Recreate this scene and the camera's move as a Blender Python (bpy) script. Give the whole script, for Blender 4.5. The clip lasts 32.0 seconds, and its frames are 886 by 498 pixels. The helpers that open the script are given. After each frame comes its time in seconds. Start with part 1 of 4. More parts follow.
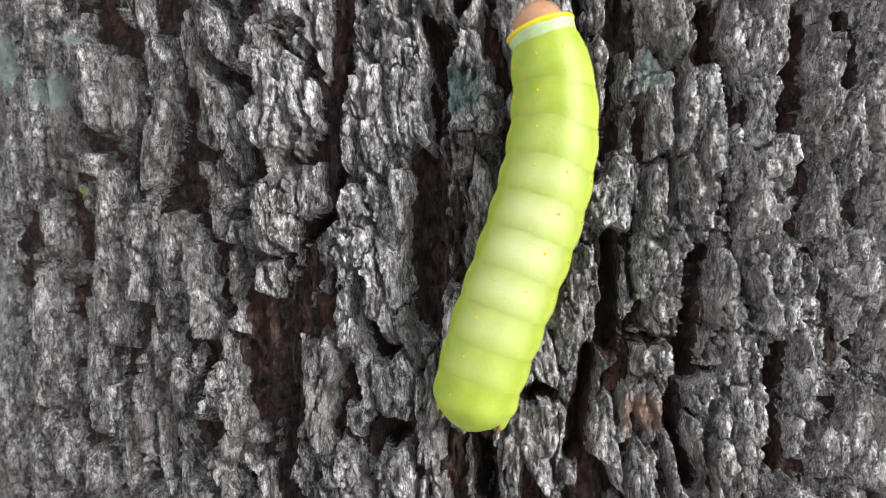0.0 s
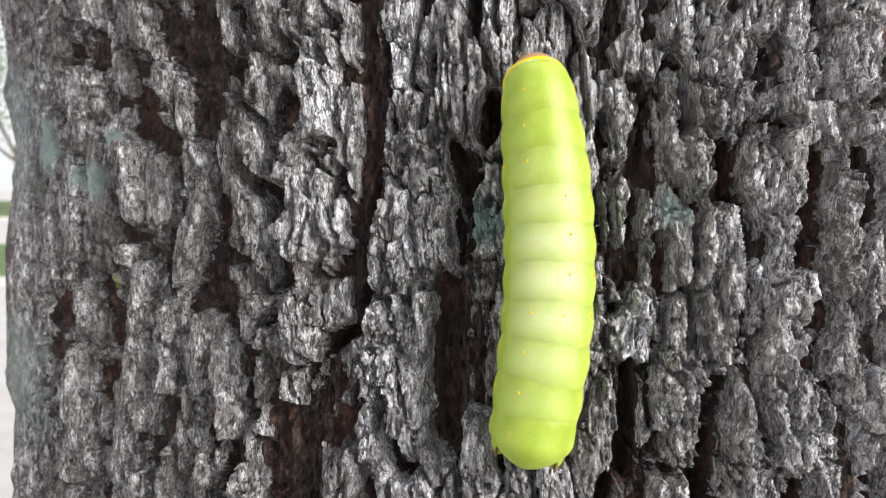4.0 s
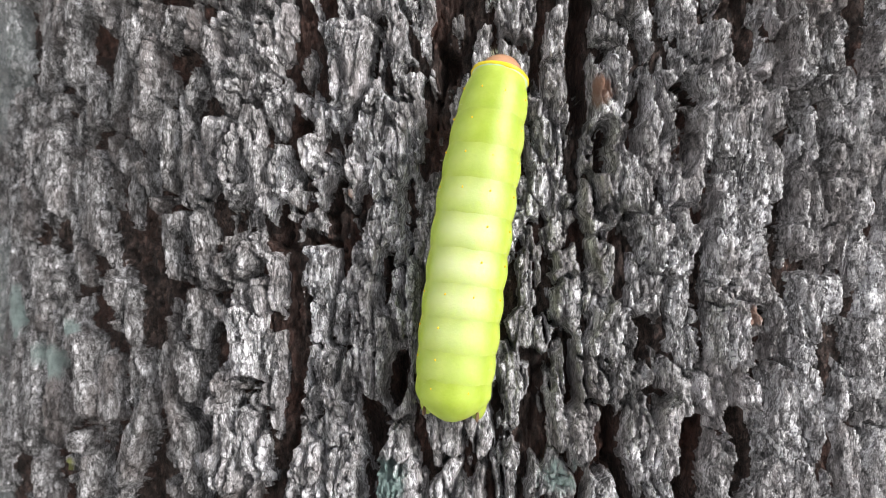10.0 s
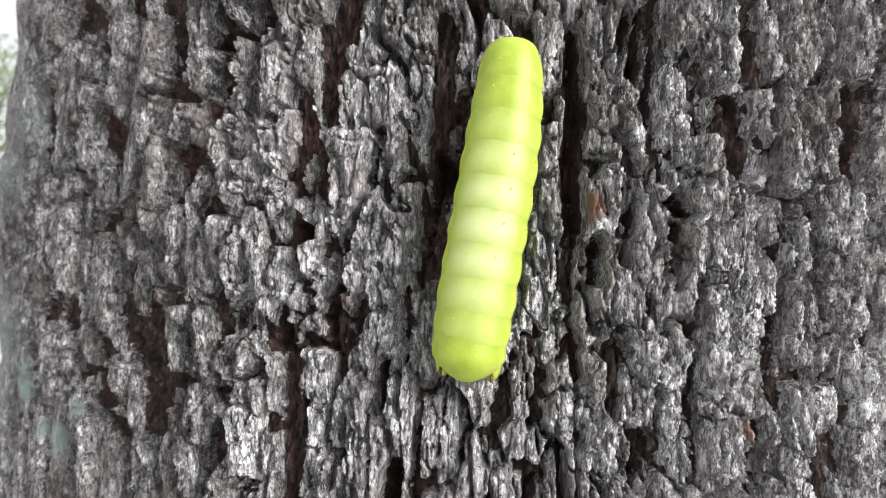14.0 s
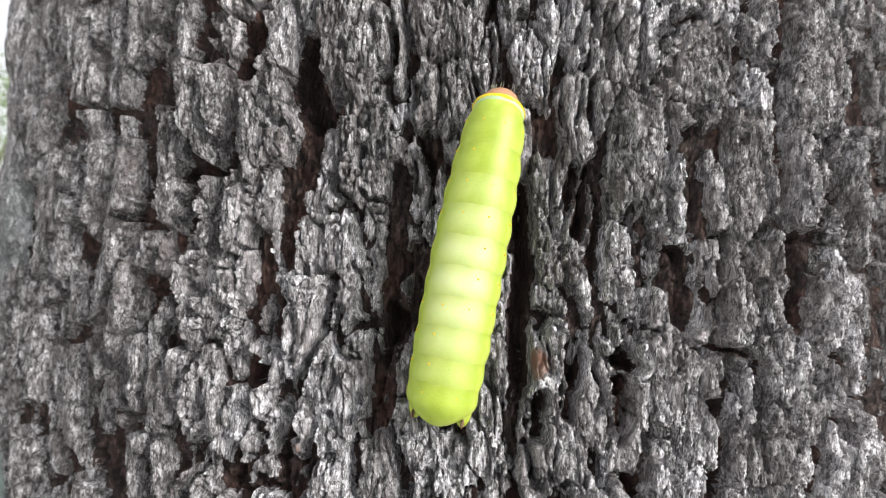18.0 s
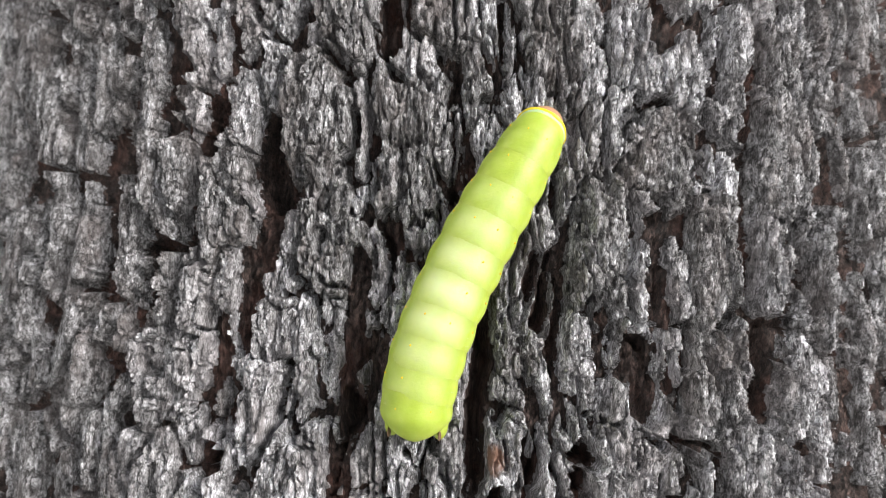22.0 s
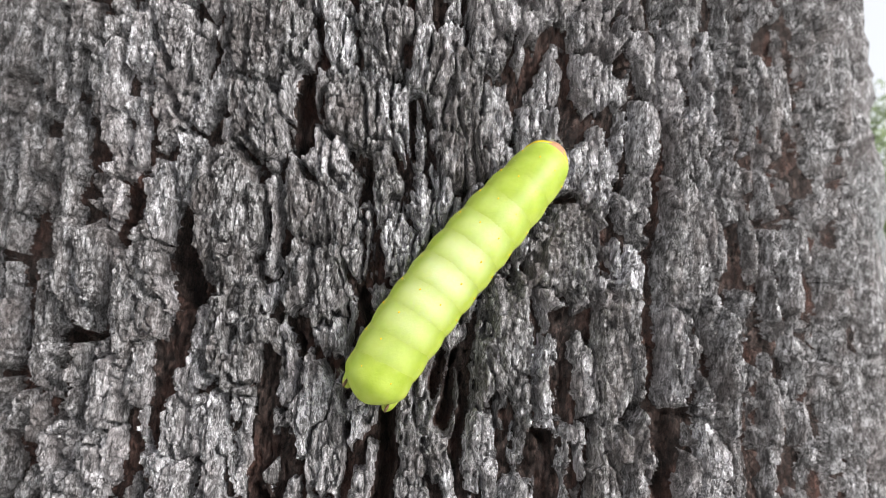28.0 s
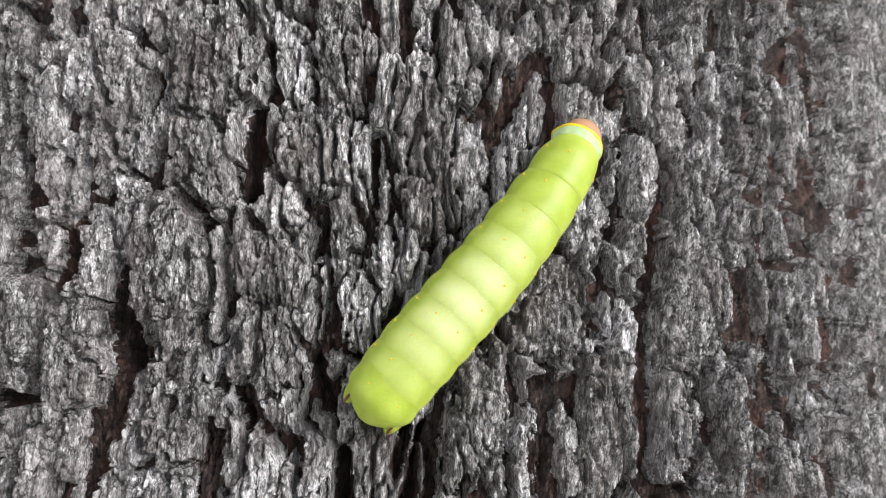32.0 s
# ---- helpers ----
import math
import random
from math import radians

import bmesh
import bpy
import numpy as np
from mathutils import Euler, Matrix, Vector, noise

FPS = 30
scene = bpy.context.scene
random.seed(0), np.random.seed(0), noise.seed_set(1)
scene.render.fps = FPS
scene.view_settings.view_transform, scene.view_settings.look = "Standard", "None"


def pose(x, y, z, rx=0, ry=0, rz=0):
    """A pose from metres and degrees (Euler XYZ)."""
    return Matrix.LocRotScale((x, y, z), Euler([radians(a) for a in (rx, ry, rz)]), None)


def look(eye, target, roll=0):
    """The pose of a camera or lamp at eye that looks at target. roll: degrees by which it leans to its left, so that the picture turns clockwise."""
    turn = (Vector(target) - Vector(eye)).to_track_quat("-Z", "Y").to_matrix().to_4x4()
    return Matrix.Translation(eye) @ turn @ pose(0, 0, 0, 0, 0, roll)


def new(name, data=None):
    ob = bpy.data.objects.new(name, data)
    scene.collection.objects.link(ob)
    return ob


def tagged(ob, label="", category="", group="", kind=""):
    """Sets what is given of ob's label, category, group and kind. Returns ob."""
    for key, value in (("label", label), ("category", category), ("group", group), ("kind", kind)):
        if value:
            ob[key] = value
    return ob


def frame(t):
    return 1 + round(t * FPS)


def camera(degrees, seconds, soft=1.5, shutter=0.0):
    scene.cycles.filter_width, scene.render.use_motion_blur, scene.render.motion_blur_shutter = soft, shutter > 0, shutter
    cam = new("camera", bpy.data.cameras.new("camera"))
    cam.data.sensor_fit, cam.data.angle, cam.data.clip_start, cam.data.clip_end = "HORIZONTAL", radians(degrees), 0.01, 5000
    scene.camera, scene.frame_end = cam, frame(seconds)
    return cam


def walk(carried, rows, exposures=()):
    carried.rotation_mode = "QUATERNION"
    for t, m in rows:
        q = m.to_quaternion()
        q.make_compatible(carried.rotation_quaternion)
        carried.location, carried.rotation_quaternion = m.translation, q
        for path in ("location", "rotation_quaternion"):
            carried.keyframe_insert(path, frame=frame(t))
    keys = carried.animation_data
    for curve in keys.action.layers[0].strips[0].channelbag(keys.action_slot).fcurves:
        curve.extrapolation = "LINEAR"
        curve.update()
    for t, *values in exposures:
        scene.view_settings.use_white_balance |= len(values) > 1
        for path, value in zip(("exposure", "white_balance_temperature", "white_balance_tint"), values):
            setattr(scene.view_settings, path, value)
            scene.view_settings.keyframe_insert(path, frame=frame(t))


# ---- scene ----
import collections

cam = camera(68.7, 32.0, soft=0.3)
METRES, EYE, TILT, LEAN, TURN = 0.21, 1.4, -6.5, 0.0, 0.0
ROWS = [
    (0.0, 0.0, 0.0, 0.0, 0.0, 0.0, -0.0),
    (0.5, 0.0025, -0.0073, 0.0168, 0.47, 0.52, -0.39),
    (1.0, -0.0007, -0.0094, 0.0174, 0.64, 0.5, -0.79),
    (1.5, -0.0067, -0.0051, 0.0213, 0.9, 0.41, -1.18),
    (2.0, -0.0037, -0.0052, 0.0387, 1.23, 0.89, -1.49),
    (2.5, -0.0099, -0.0076, 0.0356, 1.13, 0.78, -1.23),
    (4.5, -0.0012, -0.0182, 0.0948, 1.41, 2.61, -1.71),
    (5.0, 0.0077, -0.0211, 0.1123, 1.03, 2.68, -1.66),
    (5.5, 0.0138, -0.0274, 0.1423, 1.1, 3.09, -1.89),
    (6.0, 0.025, -0.0434, 0.1521, 1.16, 2.75, -2.32),
    (6.5, 0.0331, -0.0517, 0.176, 1.37, 2.97, -3.02),
    (7.0, 0.0371, -0.0472, 0.1832, 1.34, 2.58, -3.03),
    (7.5, 0.0432, -0.0478, 0.1944, 1.21, 2.46, -2.45),
    (8.0, 0.0376, -0.0507, 0.2182, 1.71, 3.0, -2.85),
    (8.5, 0.0389, -0.0575, 0.2303, 1.71, 3.37, -3.3),
    (9.0, 0.045, -0.0617, 0.2464, 1.88, 3.39, -3.5),
    (9.5, 0.0598, -0.0655, 0.2707, 1.82, 3.4, -3.02),
    (10.0, 0.0683, -0.0748, 0.2862, 1.6, 3.49, -2.74),
    (10.5, 0.0733, -0.0855, 0.3061, 1.84, 3.78, -3.1),
    (11.0, 0.0766, -0.0884, 0.2992, 1.89, 3.39, -3.0),
    (11.5, 0.0745, -0.0806, 0.3067, 1.86, 3.44, -3.0),
    (12.0, 0.0709, -0.0796, 0.3078, 2.1, 3.52, -3.13),
    (12.5, 0.07, -0.0837, 0.3271, 2.2, 3.88, -2.91),
    (13.0, 0.0692, -0.0875, 0.3516, 2.3, 4.56, -3.28),
    (13.5, 0.0776, -0.0923, 0.3586, 2.38, 4.8, -3.57),
    (14.0, 0.0792, -0.0901, 0.3691, 2.61, 4.91, -3.45),
    (14.5, 0.08, -0.0917, 0.3791, 2.73, 5.3, -3.73),
    (15.0, 0.0787, -0.0953, 0.3995, 2.82, 5.67, -3.86),
    (15.5, 0.0945, -0.1093, 0.4196, 2.62, 6.08, -4.24),
    (17.5, 0.1042, -0.1202, 0.4757, 3.05, 6.76, -4.51),
    (18.0, 0.1248, -0.1144, 0.4892, 3.06, 6.82, -4.27),
    (18.5, 0.127, -0.1091, 0.4972, 3.23, 7.04, -5.04),
    (19.0, 0.1395, -0.1098, 0.5059, 2.68, 7.04, -5.17),
    (19.5, 0.1496, -0.1105, 0.5071, 2.62, 7.04, -4.94),
    (20.0, 0.1461, -0.1061, 0.5157, 2.61, 6.95, -5.12),
    (20.5, 0.1464, -0.1067, 0.5389, 2.45, 7.44, -4.91),
    (21.0, 0.1441, -0.1087, 0.5491, 2.56, 7.69, -5.1),
    (21.5, 0.1487, -0.1113, 0.5464, 2.45, 7.57, -5.19),
    (22.0, 0.1546, -0.1132, 0.5611, 2.66, 8.15, -5.0),
    (22.5, 0.1554, -0.1156, 0.567, 2.23, 8.12, -4.89),
    (23.0, 0.1568, -0.1206, 0.5787, 2.14, 8.75, -5.2),
    (23.5, 0.1509, -0.1262, 0.5982, 2.21, 9.05, -5.47),
    (24.0, 0.1631, -0.1279, 0.601, 1.72, 8.82, -5.38),
    (24.5, 0.1815, -0.1249, 0.6055, 1.65, 8.99, -4.97),
    (25.0, 0.1957, -0.1253, 0.6148, 1.58, 8.76, -4.35),
    (25.5, 0.1953, -0.1302, 0.6136, 1.28, 9.01, -4.61),
    (26.0, 0.201, -0.1369, 0.627, 1.21, 9.35, -4.74),
    (26.5, 0.2081, -0.1416, 0.6367, 1.18, 9.38, -5.05),
    (28.5, 0.2265, -0.1347, 0.6538, 0.75, 9.3, -4.86),
    (29.0, 0.2408, -0.1453, 0.6635, 0.66, 9.42, -5.17),
    (29.5, 0.248, -0.1553, 0.675, 0.32, 9.78, -4.98),
    (30.0, 0.2429, -0.1586, 0.6774, 0.63, 9.83, -4.69),
    (30.5, 0.2482, -0.1505, 0.6881, 1.06, 9.53, -4.15),
    (31.0, 0.2582, -0.1332, 0.6955, 1.48, 9.14, -4.77),
    (31.5, 0.2605, -0.1096, 0.7127, 1.53, 8.99, -5.01),
    (32.0, 0.254, -0.0725, 0.7287, 2.19, 7.9, -5.01),
]
walk(cam, [(t, pose(0, 0, EYE, TILT, LEAN, TURN) @ pose(METRES * x, METRES * y, METRES * z, 90 + pitch, roll, yaw)) for t, x, y, z, yaw, pitch, roll in ROWS], exposures=[(0.0, 0.08), (5.0, 0.14), (10.0, 0.18), (26.0, 0.2), (30.0, 0.0), (32.0, 0.0)])

# a phone lens close up: shallow depth of field
cam.data.dof.use_dof = True
cam.data.dof.focus_distance = 0.119
cam.data.dof.aperture_fstop = 28.0

# ---- light: a bright overcast sky, sun veiled, to the front right of the trunk ----
world = bpy.data.worlds.new("overcast_sky")
scene.world = world
world.use_nodes = True
wn = world.node_tree.nodes
sky = wn.new("ShaderNodeTexSky")
sky.sky_type = "NISHITA"
sky.sun_disc = False
sky.sun_elevation = radians(23)
sky.sun_rotation = radians(231)
sky.dust_density = 1.5
sky.ozone_density = 1.0
wn["Background"].inputs["Strength"].default_value = 0.15
veil = wn.new("ShaderNodeMix")
veil.data_type = "RGBA"
veil.inputs[0].default_value = 0.88
veil.inputs[7].default_value = (6.5, 6.55, 6.75, 1)
world.node_tree.links.new(sky.outputs[0], veil.inputs[6])
world.node_tree.links.new(veil.outputs[2], wn["Background"].inputs["Color"])
sun = new("sun", bpy.data.lights.new("sun", "SUN"))
sun.data.energy = 5.0
sun.data.angle = radians(26)
sun.data.color = (1.0, 0.965, 0.935)
sun.matrix_world = look((3.1, -2.4, 1.7), (0.03, 0.1, 0.0))
scene.view_settings.exposure = 0.0

# ---- materials ----


def shader(name, rough=0.8):
    m = bpy.data.materials.new(name)
    m.use_nodes = True
    n, l = m.node_tree.nodes, m.node_tree.links
    b = n["Principled BSDF"]
    b.inputs["Roughness"].default_value = rough
    return m, n, l, b


def coords(n, l, scale):
    c = n.new("ShaderNodeTexCoord")
    v = n.new("ShaderNodeMapping")
    v.inputs["Scale"].default_value = scale
    l.new(c.outputs["Object"], v.inputs["Vector"])
    return v.outputs[0]


def noise_node(n, l, scale, detail=6.0, rough=0.6, dist=0.0):
    t = n.new("ShaderNodeTexNoise")
    t.inputs["Scale"].default_value = 1.0
    t.inputs["Detail"].default_value = detail
    t.inputs["Roughness"].default_value = rough
    t.inputs["Distortion"].default_value = dist
    l.new(coords(n, l, scale), t.inputs["Vector"])
    return t.outputs["Fac"]


def ramp(n, l, fac, stops):
    r = n.new("ShaderNodeValToRGB")
    e = r.color_ramp.elements
    while len(e) < len(stops):
        e.new(0.5)
    for i, (p, c) in enumerate(stops):
        e[i].position, e[i].color = p, (*c, 1)
    l.new(fac, r.inputs["Fac"])
    return r.outputs["Color"]


def mix(n, l, fac, a, b, mode="MIX"):
    m = n.new("ShaderNodeMix")
    m.data_type, m.blend_type = "RGBA", mode
    if hasattr(fac, "name"):
        l.new(fac, m.inputs[0])
    else:
        m.inputs[0].default_value = fac
    for v, s in ((a, m.inputs[6]), (b, m.inputs[7])):
        if hasattr(v, "name"):
            l.new(v, s)
        else:
            s.default_value = (*v, 1)
    return m.outputs[2]


def bump(n, l, b, height, strength, dist, below=None):
    k = n.new("ShaderNodeBump")
    k.inputs["Strength"].default_value = strength
    k.inputs["Distance"].default_value = dist
    l.new(height, k.inputs["Height"])
    if below is not None:
        l.new(below, k.inputs["Normal"])
    l.new(k.outputs[0], b.inputs["Normal"])
    return k.outputs[0]


def spot(n, l, centre, reach, fray=0.5, full=0.8):
    """A ragged patch round one place on the trunk: 1 inside, 0 outside."""
    c = n.new("ShaderNodeTexCoord")
    d = n.new("ShaderNodeVectorMath")
    d.operation = "DISTANCE"
    l.new(c.outputs["Object"], d.inputs[0])
    d.inputs[1].default_value = centre
    k = n.new("ShaderNodeMath")
    k.operation = "MULTIPLY_ADD"
    l.new(noise_node(n, l, (700, 700, 500), 4, 0.7), k.inputs[0])
    k.inputs[1].default_value = 2 * fray * reach
    l.new(d.outputs["Value"], k.inputs[2])
    return ramp(n, l, scaled(n, l, k.outputs[0], 0.5 / (reach * (1 + fray))), [(0.38, (full, full, full)), (0.52, (0, 0, 0))])


def scaled(n, l, v, by):
    k = n.new("ShaderNodeMath")
    k.operation = "MULTIPLY"
    l.new(v, k.inputs[0])
    k.inputs[1].default_value = by
    return k.outputs[0]


def creases(n, l, scale, width):
    """Thin broken cracks round the small scales of the bark."""
    bend = n.new("ShaderNodeTexNoise")
    bend.inputs["Scale"].default_value = 3.0
    bend.inputs["Detail"].default_value = 4.0
    at = coords(n, l, scale)
    l.new(at, bend.inputs["Vector"])
    shift = n.new("ShaderNodeVectorMath")
    shift.operation = "MULTIPLY_ADD"
    l.new(bend.outputs["Color"], shift.inputs[0])
    shift.inputs[1].default_value = (0.9, 0.9, 0.9)
    l.new(at, shift.inputs[2])
    v = n.new("ShaderNodeTexVoronoi")
    v.feature = "DISTANCE_TO_EDGE"
    v.inputs["Scale"].default_value = 1.0
    l.new(shift.outputs[0], v.inputs["Vector"])
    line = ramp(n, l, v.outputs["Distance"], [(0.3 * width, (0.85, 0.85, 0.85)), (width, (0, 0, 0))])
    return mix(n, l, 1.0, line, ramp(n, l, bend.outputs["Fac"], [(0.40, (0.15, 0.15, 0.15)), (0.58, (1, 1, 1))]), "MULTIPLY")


def bark_material(name, tones, lichen, tinted=False):
    """Weathered bark: fibrous scales, pale and dark specks, fine cracks, these with painted light and shade, duller
    patches, some lichen and haze.
    """
    m, n, l, b = shader(name, 0.62)
    fibre = noise_node(n, l, (620, 620, 210), 8, 0.78, 1.0)
    grain = noise_node(n, l, (2300, 2300, 1000), 3, 0.7, 0.6)
    patch = noise_node(n, l, (95, 95, 60), 4, 0.6)
    blotch = noise_node(n, l, (420, 420, 210), 5, 0.6, 0.8)
    # pale on the bumps, dark in the hollows: small glints and shade painted in
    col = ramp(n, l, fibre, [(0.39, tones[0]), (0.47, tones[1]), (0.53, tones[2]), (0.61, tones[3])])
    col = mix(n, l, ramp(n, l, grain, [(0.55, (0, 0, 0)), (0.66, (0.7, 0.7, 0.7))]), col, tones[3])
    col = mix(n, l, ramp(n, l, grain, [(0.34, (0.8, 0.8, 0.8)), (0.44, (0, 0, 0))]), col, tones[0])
    col = mix(n, l, ramp(n, l, patch, [(0.46, (0, 0, 0)), (0.66, (0.75, 0.75, 0.75))]), col, tones[4])
    col = mix(n, l, 1.0, col, ramp(n, l, blotch, [(0.36, (0.48, 0.47, 0.47)), (0.5, (0.95, 0.95, 0.95)), (0.62, (1.5, 1.5, 1.52))]), "MULTIPLY")
    # cracks darkened in colour as well as sunk by bump: painted shade
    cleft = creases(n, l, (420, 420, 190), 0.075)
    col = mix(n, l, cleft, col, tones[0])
    dust = noise_node(n, l, (4300, 4300, 2400), 2, 0.6)
    col = mix(n, l, 1.0, col, ramp(n, l, dust, [(0.36, (0.74, 0.74, 0.74)), (0.64, (1.25, 1.25, 1.25))]), "MULTIPLY")
    if tinted:
        info = n.new("ShaderNodeObjectInfo")
        tint = ramp(n, l, info.outputs["Random"], [(0.0, (0.80, 0.785, 0.785)), (1.0, (1.24, 1.24, 1.26))])
        col = mix(n, l, 1.0, col, tint, "MULTIPLY")
    if lichen:
        spots = noise_node(n, l, (60, 60, 45), 6, 0.7)
        col = mix(n, l, ramp(n, l, spots, [(0.66, (0, 0, 0)), (0.76, (0.5, 0.5, 0.5))]), col, (0.34, 0.40, 0.39))
        for centre, reach, stain_or_haze in STAINS_AND_HAZE:
            col = mix(n, l, spot(n, l, centre, reach, 0.5, 0.4 if stain_or_haze is LICHEN_HAZE else 0.8), col, stain_or_haze)
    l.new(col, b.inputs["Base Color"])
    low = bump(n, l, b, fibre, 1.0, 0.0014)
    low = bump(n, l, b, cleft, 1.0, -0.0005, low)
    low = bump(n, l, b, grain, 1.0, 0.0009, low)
    bump(n, l, b, dust, 1.0, 0.00025, low)
    b.inputs["Specular IOR Level"].default_value = 0.3
    return m


# rusty and lichen-grown patches, and painted edge haze: place on the trunk, reach, colour
RUST, LICHEN, GOLD = (0.34, 0.19, 0.135), (0.26, 0.36, 0.345), (0.34, 0.36, 0.08)
PALE_GREEN = (0.40, 0.50, 0.48)
LICHEN_HAZE = (0.37, 0.43, 0.43)
STAINS_AND_HAZE = [
    ((0.0376, 0.1106, 1.4847), 0.003, RUST),
    ((-0.0082, 0.1121, 1.4634), 0.0025, RUST),
    ((0.0673, 0.1100, 1.4456), 0.0025, RUST),
    ((0.0377, 0.1108, 1.4861), 0.0022, RUST),
    ((0.0310, 0.0964, 1.3628), 0.0042, RUST),
    ((0.0023, 0.1049, 1.4138), 0.0042, LICHEN),
    ((0.0017, 0.1049, 1.4129), 0.0045, LICHEN),
    ((-0.0812, 0.1440, 1.3951), 0.003, GOLD),
    ((0.0629, 0.1174, 1.5100), 0.0015, RUST),
    ((-0.1149, 0.1736, 1.4294), 0.007, PALE_GREEN),
    ((-0.0905, 0.1524, 1.4192), 0.005, PALE_GREEN),
    ((-0.1120, 0.1706, 1.4262), 0.006, PALE_GREEN),
    ((-0.0956, 0.1565, 1.4204), 0.005, PALE_GREEN),
    ((-0.0820, 0.1469, 1.4300), 0.003, PALE_GREEN),
    ((-0.0790, 0.1479, 1.4773), 0.004, PALE_GREEN),
    ((-0.0763, 0.1439, 1.4476), 0.003, GOLD),
    ((0.0330, 0.1025, 1.4168), 0.004, LICHEN),
    # lichen bloom and lens haze at the trunk's edges, painted as one tint
    ((-0.128, 0.200, 1.36), 0.030, LICHEN_HAZE),
    ((-0.130, 0.210, 1.43), 0.034, LICHEN_HAZE),
    ((-0.126, 0.205, 1.50), 0.030, LICHEN_HAZE),
    ((0.185, 0.240, 1.57), 0.034, LICHEN_HAZE),
]
# ridges toned darker and browner, plates lighter: light and shade put into colour
DULL = bark_material("shade_toned_bark", [(0.045, 0.041, 0.040), (0.225, 0.215, 0.216), (0.46, 0.452, 0.459), (0.78, 0.77, 0.79), (0.23, 0.20, 0.193)], True)
BARK = bark_material("lit_grey_bark", [(0.070, 0.066, 0.067), (0.36, 0.352, 0.358), (0.70, 0.695, 0.71), (0.95, 0.945, 0.96), (0.39, 0.358, 0.355)], True, True)
# reddish brown of its own, darkened further to paint in the furrows' shade
INNER = bark_material("shade_darkened_inner_bark", [(0.009, 0.007, 0.006), (0.038, 0.027, 0.024), (0.083, 0.057, 0.050), (0.17, 0.122, 0.106), (0.115, 0.054, 0.041)], False)

# ---- the trunk's form: leaning a little, round in front, fuller at the flanks ----
TX, TY, TR = 0.02852, 0.26584, 0.16491
SLOPE = -0.0652
STAND = pose(0, 0, EYE, TILT)


def radius_at(a):
    x = np.clip((np.abs(a) - radians(35)) / radians(55), 0, 1)
    return TR * (1 + np.where(np.asarray(a) < 0, 0.196, 0.162) * x * x * (3 - 2 * x))


def on_trunk(s, h, lift):
    """Place on the trunk from millimetres round it, up it and out of it."""
    a = np.asarray(s) * 0.001 / TR
    z = np.asarray(h) * 0.001
    r = radius_at(a) + np.asarray(lift) * 0.001
    p = np.stack([TX + SLOPE * (z - 0.084) + r * np.sin(a), TY - r * np.cos(a), z + 0 * a], -1)
    return p @ np.array(STAND.to_3x3()).T + np.array(STAND.translation)


# ---- noise on grids ----


def hashed(i, j, seed):
    v = (i.astype(np.int64) * 374761393 + j.astype(np.int64) * 668265263 + seed * 1442695041) & 0xFFFFFFFF
    v = ((v ^ (v >> 13)) * 1274126177) & 0xFFFFFFFF
    return ((v ^ (v >> 16)) & 0xFFFFFF) / float(0xFFFFFF)


def vnoise(x, y, seed):
    """Smooth gradient noise, about -1 to 1."""
    i, j = np.floor(x), np.floor(y)
    fx, fy = x - i, y - j
    out = 0
    ux, uy = fx * fx * fx * (fx * (fx * 6 - 15) + 10), fy * fy * fy * (fy * (fy * 6 - 15) + 10)
    for di in (0, 1):
        for dj in (0, 1):
            g = hashed(i + di, j + dj, seed) * 2 * np.pi
            d = np.cos(g) * (fx - di) + np.sin(g) * (fy - dj)
            out = out + d * (ux if di else 1 - ux) * (uy if dj else 1 - uy)
    return out * 1.5


def fbm(x, y, seed, octaves=3, gain=0.5):
    out, amp = 0, 1.0
    for o in range(octaves):
        out = out + amp * vnoise(x * 2 ** o, y * 2 ** o, seed + 17 * o)
        amp *= gain
    return out


def flakes(x, y, seed, power=2.0):
    """Cells of uneven size: distance to the cell's edge, the cell's own number from 0 to 1, the way to its middle, and its count."""
    i0, j0 = np.floor(x), np.floor(y)
    f1, f2 = np.full(x.shape, 9.0), np.full(x.shape, 9.0)
    own, mx, my, count = np.zeros(x.shape), np.zeros(x.shape), np.zeros(x.shape), np.zeros(x.shape, dtype=np.int64)
    for di in (-1, 0, 1):
        for dj in (-1, 0, 1):
            i, j = i0 + di, j0 + dj
            px, py = i + hashed(i, j, seed) - x, j + hashed(i, j, seed + 1) - y
            d = (np.abs(px) ** power + np.abs(py) ** power) ** (1 / power)
            near = d < f1
            f2 = np.where(near, f1, np.minimum(f2, d))
            own = np.where(near, hashed(i, j, seed + 2), own)
            mx, my = np.where(near, px, mx), np.where(near, py, my)
            count = np.where(near, ((i + 500) * 1000 + j + 500).astype(np.int64), count)
            f1 = np.where(near, d, f1)
    return f2 - f1, own, mx, my, count


# ---- the bark: plates between furrows ----
GULLIES = []


def furrow(w, depth, *line):
    """A gap in the bark along a line of places round and up the trunk; millimetres."""
    GULLIES.append((w, depth, line))


furrow(2.1, 7, (-51.0, -38.8), (-48.6, -41.3))
furrow(8.1, 7, (-134.1, -32.6), (-133.2, -45.5), (-136.1, -57.9))
furrow(14.0, 6, (-170.9, -31.9), (-177.0, -43.8))
furrow(4.5, 6, (-92.9, -31.9), (-92.2, -38.3))
furrow(4.2, 9, (-30.7, -31.1), (-30.1, -39.7))
furrow(3.5, 8, (-43.9, -30.6), (-46.0, -33.6))
furrow(2.3, 6, (-82.6, -30.5), (-80.7, -33.7))
furrow(2.5, 7, (-66.7, -24.8), (-67.6, -35.9), (-66.4, -43.7))
furrow(2.6, 7, (-22.6, -23.6), (-18.6, -24.1))
furrow(2.7, 7, (29.8, -22.5), (27.9, -27.4))
